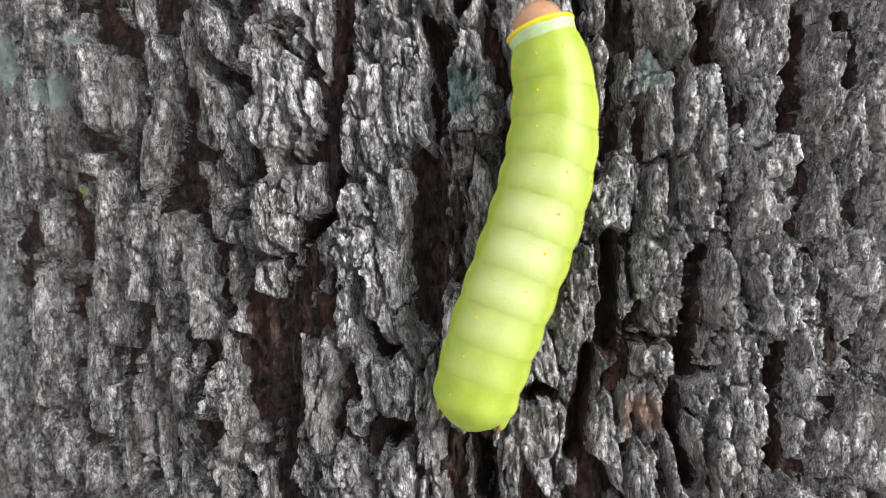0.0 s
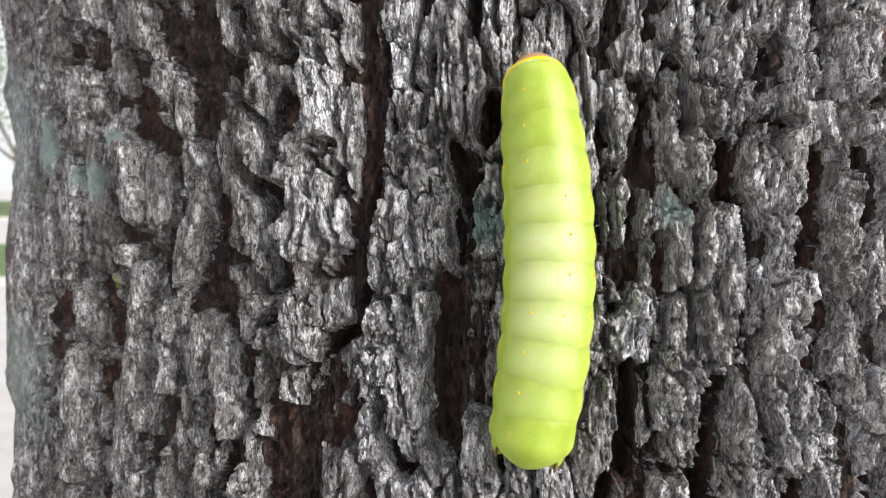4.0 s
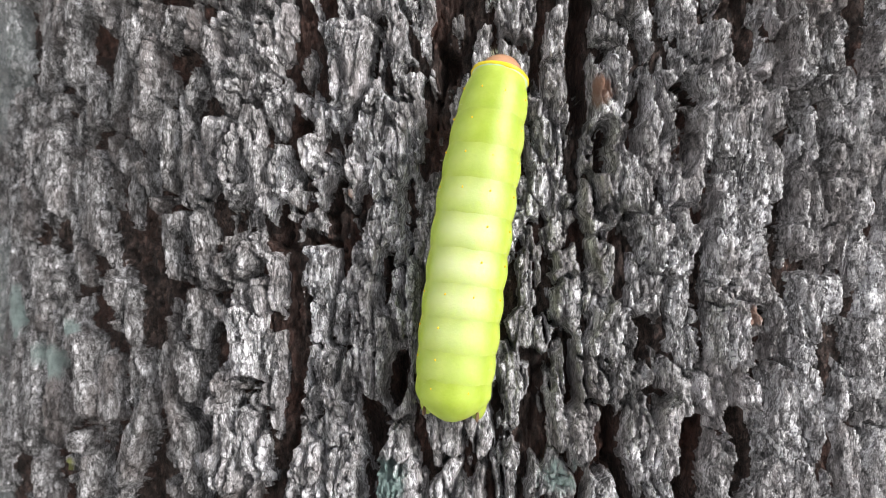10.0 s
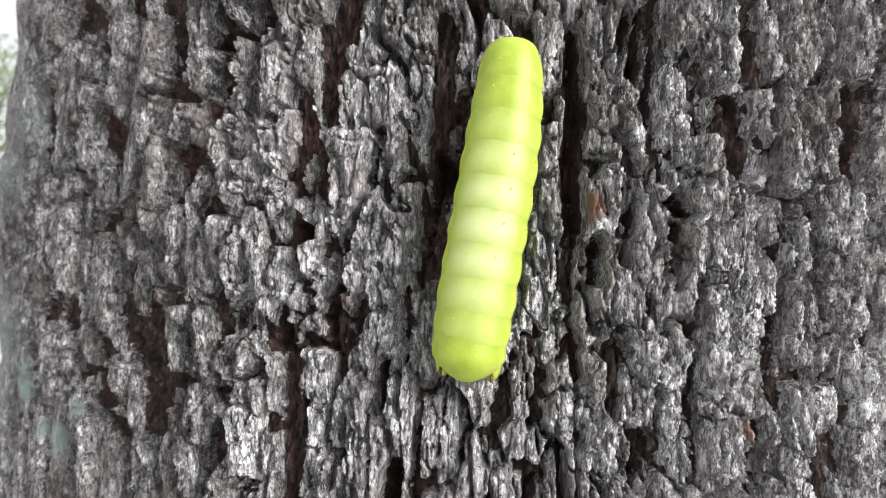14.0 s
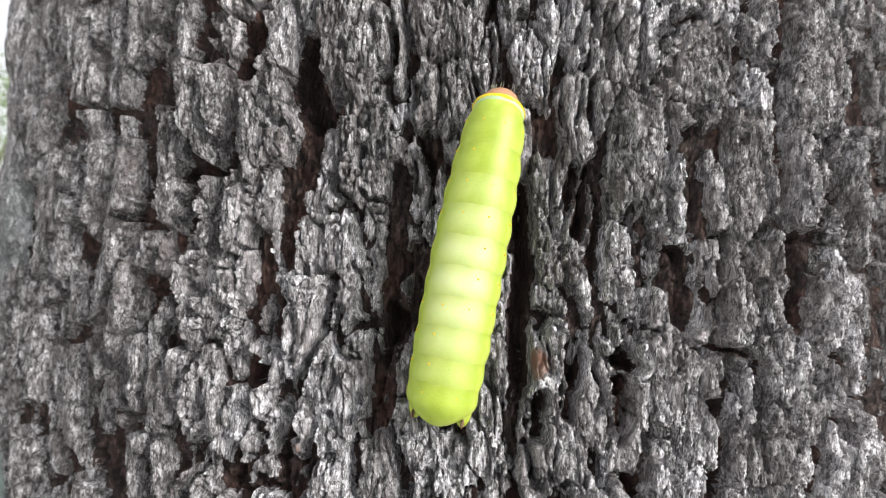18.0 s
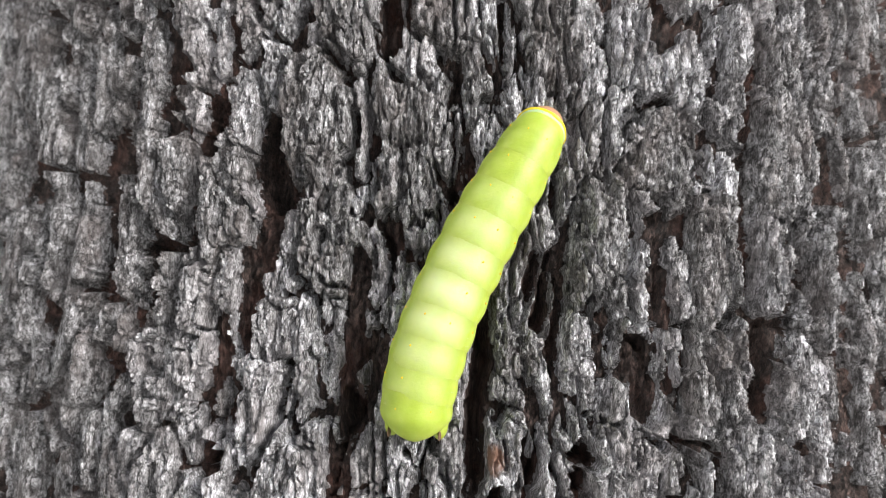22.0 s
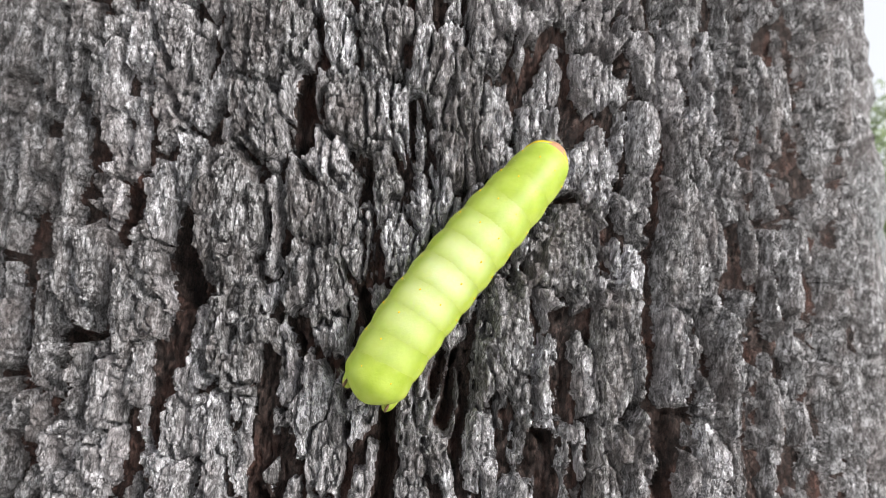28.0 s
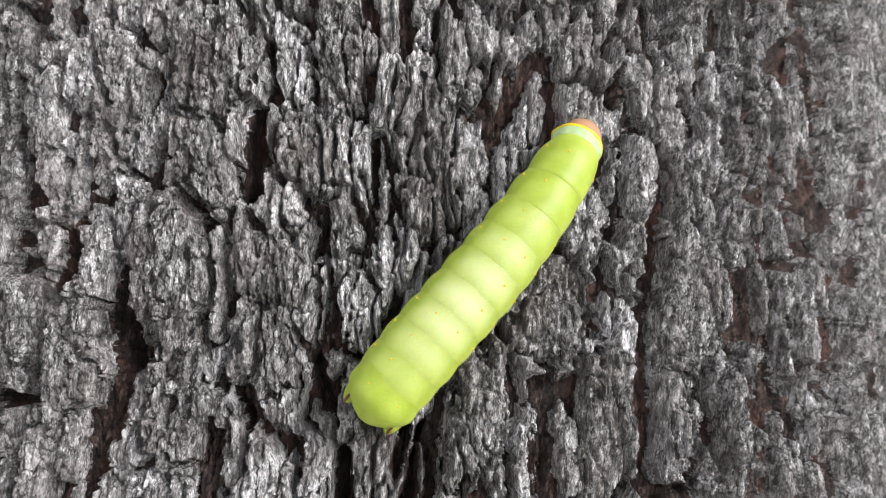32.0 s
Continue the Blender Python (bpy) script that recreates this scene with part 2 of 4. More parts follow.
furrow(1.3, 6, (4.9, -19.1), (10.4, -18.4))
furrow(2.8, 7, (-53.7, -18.1), (-52.6, -24.7))
furrow(3.1, 7, (-78.4, -16.5), (-74.1, -21.9))
furrow(0.8, 5, (-6.3, -15.8), (-7.6, -21.9), (-8.4, -28.1))
furrow(3.3, 9, (19.9, -15.0), (17.7, -25.7), (17.8, -33.7))
furrow(2.8, 8, (-11.9, -14.9), (-13.7, -24.7), (-15.6, -31.8))
furrow(2.1, 8, (2.2, -14.9), (1.0, -24.5), (2.0, -31.6), (3.6, -36.9))
furrow(0.9, 5, (-4.5, -14.4), (0.8, -14.4))
furrow(5.4, 6, (-107.1, -13.9), (-109.9, -28.3))
furrow(3.1, 8, (-49.1, -12.2), (-46.4, -17.2))
furrow(2.1, 6, (33.9, -10.8), (34.1, -21.8))
furrow(1.1, 6, (14.0, -5.2), (15.1, -10.5))
furrow(1.2, 7, (-49.5, -3.7), (-52.1, -11.3))
furrow(2.2, 6, (27.4, 0.1), (28.1, -14.3), (26.2, -23.3))
furrow(5.2, 8, (-81.3, 0.1), (-80.8, -10.9))
furrow(2.5, 8, (7.3, 1.0), (5.0, -7.0), (3.7, -19.3))
furrow(1.2, 6, (-61.7, 1.1), (-62.5, -9.7))
furrow(14.0, 7, (-163.6, 1.6), (-159.2, -20.2))
furrow(3.3, 8, (-7.0, 2.7), (-8.4, -10.5), (-9.2, -14.0))
furrow(10.3, 6, (-154.2, 6.3), (-150.8, -7.9))
furrow(2.1, 8, (-54.6, 6.8), (-61.0, 2.1))
furrow(2.0, 6, (26.9, 13.6), (26.6, 7.3))
furrow(5.7, 6, (-36.7, 14.3), (-38.1, 1.9), (-38.0, -10.9))
furrow(2.2, 8, (-52.9, 15.4), (-54.3, 11.0))
furrow(1.4, 6, (3.3, 16.8), (3.3, 7.1), (1.1, 3.6))
furrow(3.0, 7, (-88.8, 20.1), (-81.9, 17.5))
furrow(5.1, 6, (-107.1, 22.7), (-106.6, 14.6))
furrow(5.3, 6, (-105.8, 23.4), (-105.0, 12.9), (-110.5, 2.5))
furrow(1.9, 6, (33.5, 26.5), (33.6, 17.4), (31.8, 10.1))
furrow(1.5, 6, (-8.8, 27.4), (-9.5, 16.8))
furrow(2.1, 6, (-35.6, 27.5), (-35.2, 19.3))
furrow(1.8, 6, (12.4, 27.5), (13.0, 18.7), (11.0, 5.4))
furrow(0.8, 4, (4.6, 29.6), (9.1, 30.8))
furrow(2.2, 8, (12.1, 29.7), (14.3, 20.3))
furrow(0.8, 3, (-62.1, 33.4), (-64.3, 17.9))
furrow(1.9, 6, (-30.2, 34.3), (-33.7, 30.0), (-32.3, 25.1))
furrow(12.4, 8, (-126.8, 34.3), (-124.9, 27.6))
furrow(9.8, 7, (-124.0, 34.7), (-126.4, 26.1))
furrow(3.8, 7, (24.6, 35.0), (25.0, 29.7), (23.5, 21.6))
furrow(1.7, 8, (-49.5, 35.5), (-52.1, 27.9))
furrow(3.1, 8, (10.9, 37.2), (10.1, 31.9))
furrow(1.2, 5, (-63.2, 37.8), (-58.3, 38.9))
furrow(3.1, 5, (-50.7, 38.0), (-52.6, 23.0), (-53.3, 14.4), (-54.6, 6.3))
furrow(4.7, 9, (27.3, 38.1), (25.4, 28.4), (22.5, 20.6))
furrow(3.2, 7, (-33.9, 38.3), (-32.7, 31.9))
furrow(1.9, 5, (-5.0, 38.8), (-6.5, 15.1))
furrow(2.5, 8, (10.8, 39.2), (10.1, 29.6))
furrow(0.9, 3, (-63.4, 39.5), (-58.3, 38.4))
furrow(4.7, 9, (35.9, 39.9), (37.0, 34.5), (34.9, 26.7))
furrow(1.2, 6, (5.9, 40.7), (11.8, 39.7))
furrow(1.1, 5, (15.9, 44.2), (22.2, 43.5))
furrow(2.4, 6, (40.7, 44.6), (39.8, 38.6))
furrow(1.2, 4, (-72.4, 44.8), (-73.9, 34.8), (-73.2, 27.6))
furrow(3.7, 8, (-28.1, 45.4), (-29.2, 39.9))
furrow(2.3, 7, (37.5, 46.4), (41.9, 56.7))
furrow(2.5, 6, (-2.7, 47.1), (-3.9, 36.4))
furrow(2.0, 6, (-76.2, 47.6), (-73.1, 38.7))
furrow(4.1, 7, (55.1, 53.4), (55.0, 38.9), (53.5, 26.7))
furrow(1.1, 6, (-37.8, 55.0), (-38.8, 47.8), (-40.5, 41.5))
furrow(2.9, 6, (18.8, 55.3), (17.2, 48.3))
furrow(5.0, 7, (-82.4, 56.7), (-80.1, 50.3))
furrow(1.7, 6, (2.8, 57.3), (3.2, 50.4), (4.0, 40.8))
furrow(2.9, 7, (41.6, 58.7), (39.8, 50.5))
furrow(2.0, 6, (-1.0, 61.0), (-2.1, 56.0))
furrow(5.0, 6, (-118.5, 61.6), (-115.0, 49.4))
furrow(1.0, 5, (-2.5, 61.9), (4.4, 62.3))
furrow(1.6, 7, (12.9, 62.3), (12.8, 60.9))
furrow(2.0, 7, (-66.2, 63.8), (-67.8, 54.8))
furrow(5.4, 3.6, (-51.0, 65.1), (-50.9, 53.3), (-49.8, 44.9), (-51.3, 34.3), (-53.0, 23.7))
furrow(1.0, 6, (-47.3, 65.2), (-48.0, 53.5), (-46.0, 41.0))
furrow(1.6, 6, (-29.1, 66.7), (-30.7, 57.4))
furrow(1.8, 6, (-56.0, 67.8), (-50.0, 67.3), (-45.2, 67.9), (-38.9, 67.3))
furrow(2.5, 6, (-81.0, 68.6), (-79.4, 57.9))
furrow(1.7, 6, (-61.7, 70.6), (-65.1, 62.7))
furrow(4.8, 5, (-53.2, 72.2), (-51.9, 70.0))
furrow(1.5, 6, (28.5, 73.0), (29.8, 66.0), (27.9, 60.8))
furrow(4.8, 8, (-52.9, 74.2), (-53.6, 68.6))
furrow(0.7, 4, (8.6, 74.7), (16.3, 75.8))
furrow(3.1, 8, (28.1, 77.0), (29.4, 74.0))
furrow(1.4, 6, (-34.8, 79.1), (-36.1, 73.8))
furrow(2.0, 7, (-40.4, 79.1), (-42.7, 72.7))
furrow(1.6, 6, (-39.0, 85.5), (-35.1, 92.9), (-33.7, 98.2))
furrow(1.0, 4, (-55.9, 86.0), (-55.1, 74.9))
furrow(3.6, 6, (47.6, 86.3), (46.3, 73.5), (45.2, 63.1))
furrow(3.9, 5, (-49.7, 87.0), (-47.9, 79.3))
furrow(4.7, 7, (74.3, 87.7), (70.3, 75.5))
furrow(1.9, 7, (-38.9, 88.0), (-38.9, 81.5), (-41.9, 69.3))
furrow(2.3, 9, (-49.6, 89.1), (-45.6, 89.4))
furrow(1.6, 6, (28.6, 90.4), (26.2, 82.0))
furrow(1.5, 6, (-21.4, 90.8), (-22.2, 80.1))
furrow(1.9, 6, (11.1, 91.3), (10.0, 83.0))
furrow(4.4, 8, (46.8, 91.5), (47.0, 88.3))
furrow(1.3, 6, (7.0, 91.6), (5.8, 84.4), (5.6, 74.3), (6.5, 66.4))
furrow(3.9, 8, (-48.9, 92.1), (-48.0, 89.9))
furrow(1.9, 6, (-62.6, 93.8), (-68.2, 86.2))
furrow(0.9, 4, (-28.4, 94.5), (-24.2, 94.8))
furrow(1.4, 5, (80.2, 94.5), (93.7, 94.2))
furrow(2.2, 9, (26.8, 94.5), (26.8, 93.1))
furrow(3.6, 8, (49.0, 94.7), (47.3, 87.1), (48.7, 76.6))
furrow(1.1, 5, (26.4, 97.4), (25.5, 88.0))
furrow(1.9, 7, (-19.0, 97.4), (-20.8, 90.8))
furrow(2.5, 5, (-21.7, 97.9), (-21.2, 87.5), (-23.3, 83.3))
furrow(3.2, 9, (26.8, 98.5), (29.3, 98.2))
furrow(1.5, 7, (18.9, 100.3), (17.6, 93.9))
furrow(1.5, 6, (16.4, 100.5), (17.5, 94.4), (16.0, 87.2))
furrow(2.5, 6, (57.1, 100.6), (56.0, 91.7))
furrow(3.0, 6, (58.6, 100.8), (55.5, 84.1))
furrow(7.1, 8, (81.0, 101.8), (82.6, 96.0))
furrow(3.7, 9, (-18.0, 102.6), (-18.1, 100.0))
furrow(1.8, 5, (-71.4, 103.0), (-67.3, 95.9))
furrow(5.5, 7, (-100.9, 103.2), (-98.6, 88.4))
furrow(1.4, 6, (40.5, 103.4), (54.8, 102.5))
furrow(0.9, 4, (31.2, 104.1), (36.0, 103.6))
furrow(4.0, 9, (-18.3, 105.0), (-16.5, 103.9))
furrow(0.6, 2.5, (-60.7, 107.1), (-53.8, 112.0))
furrow(1.6, 6, (-31.7, 107.5), (-33.3, 98.5))
furrow(0.9, 5, (26.4, 112.7), (26.7, 100.8), (26.8, 86.1))
furrow(1.6, 6, (49.8, 113.5), (48.3, 104.5))
furrow(2.1, 7, (58.1, 116.5), (59.1, 107.5))
furrow(1.1, 5, (-26.1, 116.8), (-24.0, 103.6))
furrow(5.1, 4, (-48.3, 117.1), (-45.3, 106.7), (-43.2, 97.7))
furrow(11.4, 7, (-116.8, 118.1), (-114.3, 113.6))
furrow(1.6, 6, (-44.6, 120.8), (-40.1, 115.1))
furrow(4.3, 6, (-87.3, 120.9), (-95.7, 107.3), (-96.4, 99.1))
furrow(8.9, 6, (-154.2, 121.5), (-160.3, 113.1))
furrow(5.2, 6, (42.0, 121.8), (40.8, 108.3))
furrow(3.8, 8, (41.0, 122.0), (41.5, 119.6))
furrow(2.6, 6, (79.3, 122.1), (80.3, 111.3))
furrow(3.9, 6, (38.4, 122.6), (37.4, 114.7))
furrow(1.6, 6, (34.4, 123.3), (33.3, 119.1))
furrow(1.4, 6, (31.8, 125.3), (32.3, 119.8))
furrow(7.2, 7, (72.7, 126.3), (70.0, 110.6))
furrow(3.8, 8, (7.8, 126.6), (7.7, 114.5), (7.1, 101.5), (7.1, 92.1))
furrow(0.9, 5, (-24.6, 128.1), (-19.9, 127.1))
furrow(2.4, 6, (60.4, 128.7), (57.5, 124.2))
furrow(2.3, 8, (7.7, 130.0), (7.7, 117.5))
furrow(14.0, 6, (-159.3, 130.9), (-153.3, 120.0))
furrow(2.1, 6, (23.4, 131.3), (22.4, 115.6))
furrow(4.6, 5, (-43.3, 131.8), (-42.2, 114.2))
furrow(1.4, 6, (-68.6, 132.8), (-56.9, 132.2))
furrow(4.2, 5, (-17.4, 133.1), (-18.2, 112.8), (-20.3, 103.8))
furrow(3.4, 9, (-73.3, 133.6), (-68.5, 131.9))
furrow(3.0, 7, (-70.8, 133.7), (-57.9, 135.1))
furrow(1.6, 7, (18.5, 136.5), (17.0, 129.6))
furrow(2.7, 8, (21.8, 137.5), (20.3, 131.0), (18.8, 123.5))
furrow(1.0, 5, (-24.5, 138.0), (-25.3, 133.5))
furrow(3.2, 5, (-41.1, 138.8), (-39.1, 123.3))
furrow(2.4, 6, (-58.3, 139.8), (-56.0, 135.3))
furrow(2.8, 7, (-13.2, 140.1), (-10.5, 134.3))
furrow(1.0, 5, (-29.1, 141.1), (-29.6, 134.0))
furrow(3.3, 5, (-36.5, 141.5), (-37.2, 130.2))
furrow(5.9, 7, (113.6, 143.8), (117.9, 138.4))
furrow(7.7, 7, (-86.7, 144.9), (-87.8, 130.4))
furrow(2.2, 5, (45.0, 145.9), (45.6, 137.0), (43.7, 130.3))
furrow(5.4, 4, (43.8, 146.3), (44.3, 126.6))
furrow(2.7, 7, (1.4, 146.8), (5.2, 138.4))
furrow(3.4, 7, (80.7, 151.0), (82.0, 142.5), (77.9, 129.1), (79.2, 122.1))
furrow(0.6, 2.5, (-29.0, 151.1), (-21.3, 152.7))
furrow(9.6, 7, (148.0, 152.9), (151.0, 148.3))
furrow(4.3, 6, (107.3, 153.0), (106.5, 144.8))
furrow(1.4, 5, (22.7, 155.5), (21.8, 143.7))
furrow(1.9, 5, (-135.1, 157.9), (-97.0, 151.2))
furrow(4.5, 6, (89.6, 158.4), (85.5, 140.5), (85.3, 131.6))
furrow(4.5, 7, (-57.0, 158.6), (-57.1, 146.9), (-58.1, 138.1))
furrow(5.8, 9, (-36.9, 159.0), (-39.0, 152.2), (-36.1, 144.2))
furrow(6.2, 9, (-39.1, 159.5), (-39.1, 151.8), (-37.6, 143.7))
furrow(4.2, 6, (-85.0, 160.9), (-83.3, 153.6))
furrow(4.0, 5, (68.3, 162.8), (65.4, 146.0), (65.8, 129.0))
furrow(1.9, 7, (-19.2, 163.5), (-19.3, 149.7))
furrow(1.0, 5, (1.5, 164.9), (1.1, 151.2))
furrow(1.5, 6, (54.0, 165.6), (54.1, 156.0))
furrow(3.7, 5, (131.9, 166.8), (128.0, 157.4))
furrow(2.0, 6, (-38.1, 166.8), (-35.6, 172.4))
furrow(4.5, 8, (-56.0, 167.1), (-53.3, 155.9))
furrow(4.6, 6, (96.1, 168.2), (94.2, 157.3))
furrow(3.1, 7, (-52.2, 168.5), (-50.1, 157.9))
furrow(1.2, 5, (-21.6, 169.3), (-16.8, 171.8))
furrow(1.9, 7, (41.3, 170.1), (49.0, 172.1))
furrow(8.0, 6, (-132.0, 171.8), (-127.4, 157.6))
furrow(3.4, 6, (70.0, 172.2), (69.1, 163.0))
furrow(1.4, 6, (58.5, 172.2), (56.9, 161.1), (55.4, 156.1))
furrow(7.5, 7, (98.1, 172.8), (99.2, 162.0))
furrow(2.0, 7, (2.2, 176.1), (0.9, 167.2))
furrow(1.4, 6, (-26.7, 176.3), (-22.9, 172.8))
furrow(2.4, 6, (-47.9, 181.1), (-49.4, 169.7))
furrow(0.9, 5, (8.9, 183.3), (12.5, 165.9))
furrow(1.8, 6, (11.1, 188.4), (12.0, 177.6))
furrow(1.7, 6, (-32.5, 188.6), (-34.4, 179.8))
furrow(2.7, 5, (103.8, 192.0), (109.7, 177.1), (122.3, 177.4))
furrow(4.5, 7, (-12.6, 192.9), (-13.0, 187.9), (-12.7, 176.9))
furrow(2.5, 6, (62.6, 194.6), (60.9, 178.9), (59.8, 176.2))
furrow(4.3, 5.5, (71.9, 196.5), (72.3, 185.9), (69.6, 175.1), (67.5, 157.3), (69.0, 138.2), (67.0, 122.1))
furrow(1.3, 5, (92.1, 199.2), (97.1, 194.9), (104.2, 196.4))
furrow(4.9, 6, (-72.1, 200.1), (-74.3, 194.0))
furrow(2.1, 5, (-48.1, 200.8), (-44.9, 195.3))
furrow(3.4, 7, (78.4, 209.0), (83.4, 201.8))
furrow(3.0, 7, (62.2, 209.2), (60.4, 203.5))
furrow(2.4, 7, (-33.4, 212.1), (-36.1, 195.1))
furrow(1.2, 5, (17.5, 213.0), (15.3, 205.1))
furrow(1.5, 6, (-9.6, 216.0), (-11.4, 205.6), (-8.5, 195.6))
furrow(2.0, 6, (60.9, 219.9), (58.6, 212.5))
furrow(2.6, 5, (68.9, 226.3), (70.2, 215.3))
furrow(2.4, 5, (92.1, 230.5), (92.3, 218.6), (103.7, 218.0))

SLABS = []


def slab(s, h, w, l, lean, lift):
    """A large plate that stands proud: place round and up the trunk, width, length, lean in degrees, height; millimetres."""
    SLABS.append((s, h, w, l, lean, lift))


slab(-22.4, -31.4, 8.4, 13.4, 4, 1.5)
slab(12.1, -30.2, 10.6, 15.0, 4, 1.5)
slab(-60.0, -24.5, 9.2, 18.7, 4, 2.5)
slab(-85.8, -23.8, 8.4, 9.8, 6, 1.5)
slab(22.8, -21.2, 5.9, 14.3, 4, 1.5)
slab(-1.6, -18.6, 5.3, 6.2, 4, 2)
slab(-13.2, -8.7, 7.2, 17.7, 4, 1)
slab(19.9, -6.1, 10.1, 16.0, 4, 1)
slab(0.8, -3.4, 9.3, 14.1, 4, 2.5)
slab(-51.1, -0.4, 10.0, 10.4, 4, 2)
slab(-43.9, -0.4, 8.1, 27.0, 4, 1.5)
slab(-70.0, 5.6, 15.5, 13.1, 5, 1)
slab(7.2, 8.4, 6.3, 9.7, 4, 2)
slab(-6.7, 8.6, 7.0, 10.1, 4, 2)
slab(18.4, 9.4, 9.5, 15.1, 4, 1)
slab(8.9, 21.4, 7.4, 16.8, 4, 2.5)
slab(-28.8, 22.6, 8.2, 8.5, 4, 2.5)
slab(-43.4, 23.0, 9.9, 17.1, 4, 1)
slab(29.1, 24.3, 8.1, 21.7, 4, 1.5)
slab(-65.9, 26.3, 14.7, 18.8, 5, 1)
slab(18.3, 34.0, 12.2, 15.4, 2, 1.5)
slab(-38.1, 35.6, 13.2, 8.1, -0, 1)
slab(47.0, 39.9, 12.6, 18.2, 3, 1.5)
slab(-61.4, 46.8, 9.6, 14.2, -1, 1.5)
slab(33.7, 53.3, 9.6, 14.0, 2, 2)
slab(10.7, 54.8, 9.5, 11.8, 1, 1.5)
slab(-69.5, 65.4, 12.2, 17.2, -1, 1.5)
slab(23.5, 71.4, 12.2, 12.1, 2, 2.5)
slab(36.7, 73.6, 11.7, 20.6, 2, 1.5)
slab(-5.3, 77.5, 19.1, 11.7, -0, 1.5)
slab(13.3, 80.1, 8.2, 9.1, 1, 2.5)
slab(15.1, 83.0, 12.8, 13.3, 1, 2)
slab(-0.3, 83.4, 8.0, 15.2, 1, 1)
slab(-64.3, 84.3, 19.1, 18.7, -5, 1.5)
slab(-31.9, 87.7, 13.0, 21.6, -2, 1.5)
slab(66.2, 91.6, 14.6, 30.3, 4, 1.5)
slab(42.7, 92.1, 10.4, 23.0, 3, 2)
slab(11.7, 93.6, 8.2, 10.3, 1, 2)
slab(23.8, 94.4, 3.2, 11.4, 2, 1)
slab(34.1, 95.4, 9.2, 15.8, 2, 1.5)
slab(11.8, 96.9, 8.1, 12.1, 1, 2.5)
slab(-37.6, 100.2, 7.9, 8.7, -0, 1.5)
slab(-35.3, 102.7, 11.3, 17.9, -2, 2.5)
slab(-62.2, 105.5, 18.1, 18.7, -4, 1.5)
slab(34.6, 109.8, 5.9, 10.4, 2, 1)
slab(57.1, 116.9, 13.5, 22.0, 4, 1.5)
slab(15.3, 118.5, 10.5, 11.5, 1, 1.5)
slab(35.4, 120.8, 4.2, 7.3, 2, 2.5)
slab(14.3, 128.4, 11.2, 18.8, -2, 2)
slab(13.0, 130.8, 10.0, 12.4, 1, 1.5)
slab(-23.0, 133.2, 15.9, 14.1, -5, 2)
slab(-47.9, 137.6, 11.5, 12.3, -3, 1)
slab(29.4, 137.6, 9.1, 20.7, -1, 1.5)
slab(56.0, 139.4, 8.2, 26.3, 1, 1.5)
slab(87.8, 139.7, 18.7, 28.8, 4, 2)
slab(31.9, 141.5, 9.0, 29.1, 2, 3)
slab(59.1, 141.8, 11.6, 23.2, 4, 1.5)
slab(-25.3, 145.7, 9.0, 13.5, -2, 2)
slab(-66.2, 146.7, 16.1, 25.2, -4, 1.5)
slab(-65.9, 147.9, 16.8, 22.4, -11, 1.5)
slab(-7.2, 148.3, 12.7, 15.6, -4, 1.5)
slab(-49.3, 149.3, 12.6, 15.5, -8, 1.5)
slab(44.0, 159.7, 13.8, 16.4, 0, 1.5)
slab(46.1, 160.1, 12.1, 18.5, 3, 2)
slab(-26.7, 160.8, 15.6, 15.8, -2, 1.5)
slab(76.0, 162.5, 9.5, 24.2, 3, 1.5)
slab(-7.1, 164.2, 15.3, 15.0, -3, 1)
slab(-28.2, 164.5, 15.5, 27.1, -5, 2)
slab(81.6, 166.6, 22.8, 22.6, 6, 1.5)
slab(6.4, 171.9, 5.8, 10.0, -2, 1.5)
slab(21.8, 177.2, 11.7, 11.9, -1, 1.5)
slab(-2.2, 184.8, 11.9, 15.2, -3, 2)
slab(-24.2, 185.4, 9.4, 11.4, -5, 2)
slab(87.4, 185.5, 28.0, 21.5, 4, 1)
slab(20.1, 193.7, 11.1, 20.5, -1, 1.5)
slab(-21.5, 203.8, 18.5, 20.7, -4, 1)
slab(3.1, 206.8, 9.7, 24.2, -3, 1)
slab(99.6, 228.9, 15.7, 23.8, 5, 2.5)

# grids: fine in front, coarser towards the flanks
def step(s):
    return 0.24 + 0.5 * min(1, max(0, abs(s - 18) - 82) / 55)


cols = [-174.0]
while cols[-1] < 178:
    cols.append(cols[-1] + step(cols[-1]))
cols = np.array(cols)
RISE = 0.25
ups = np.arange(-70, 264, RISE)
S, H = np.meshgrid(cols, ups)
FLANK = np.clip((np.where(S < 8, 8 - S, S - 24) - 58) / 45, 0, 1)
WARP_S = 0.8 * fbm(S / 9, H / 18, 3, 3) + 0.3 * fbm(S / 2.2, H / 3.6, 5, 3, 0.65)
WARP_H = 1.6 * fbm(S / 8, H / 11, 11, 3) + 0.5 * fbm(S / 1.8, H / 2.6, 13, 3, 0.65)
# long flakes and short chips; the edges of plates and furrows break along them
GAP_L, OWN_L, MX_L, MY_L, NO_L = flakes((S + 0.9 * WARP_S) / 3.3, (H + 1.2 * WARP_H) / 9.5, 131, 2.6)
GAP_S, OWN_S, MX_S, MY_S, NO_S = flakes((S + 0.5 * WARP_S) / 1.35, (H + 0.7 * WARP_H) / 2.9, 141, 2.4)
EDGE_S = 0.7 * fbm(S / 8, H / 14, 103, 2) + 0.25 * fbm(S / 2.6, H / 5.0, 105, 3, 0.6) + 0.42 * 3.3 * MX_L + 0.34 * 1.35 * MX_S
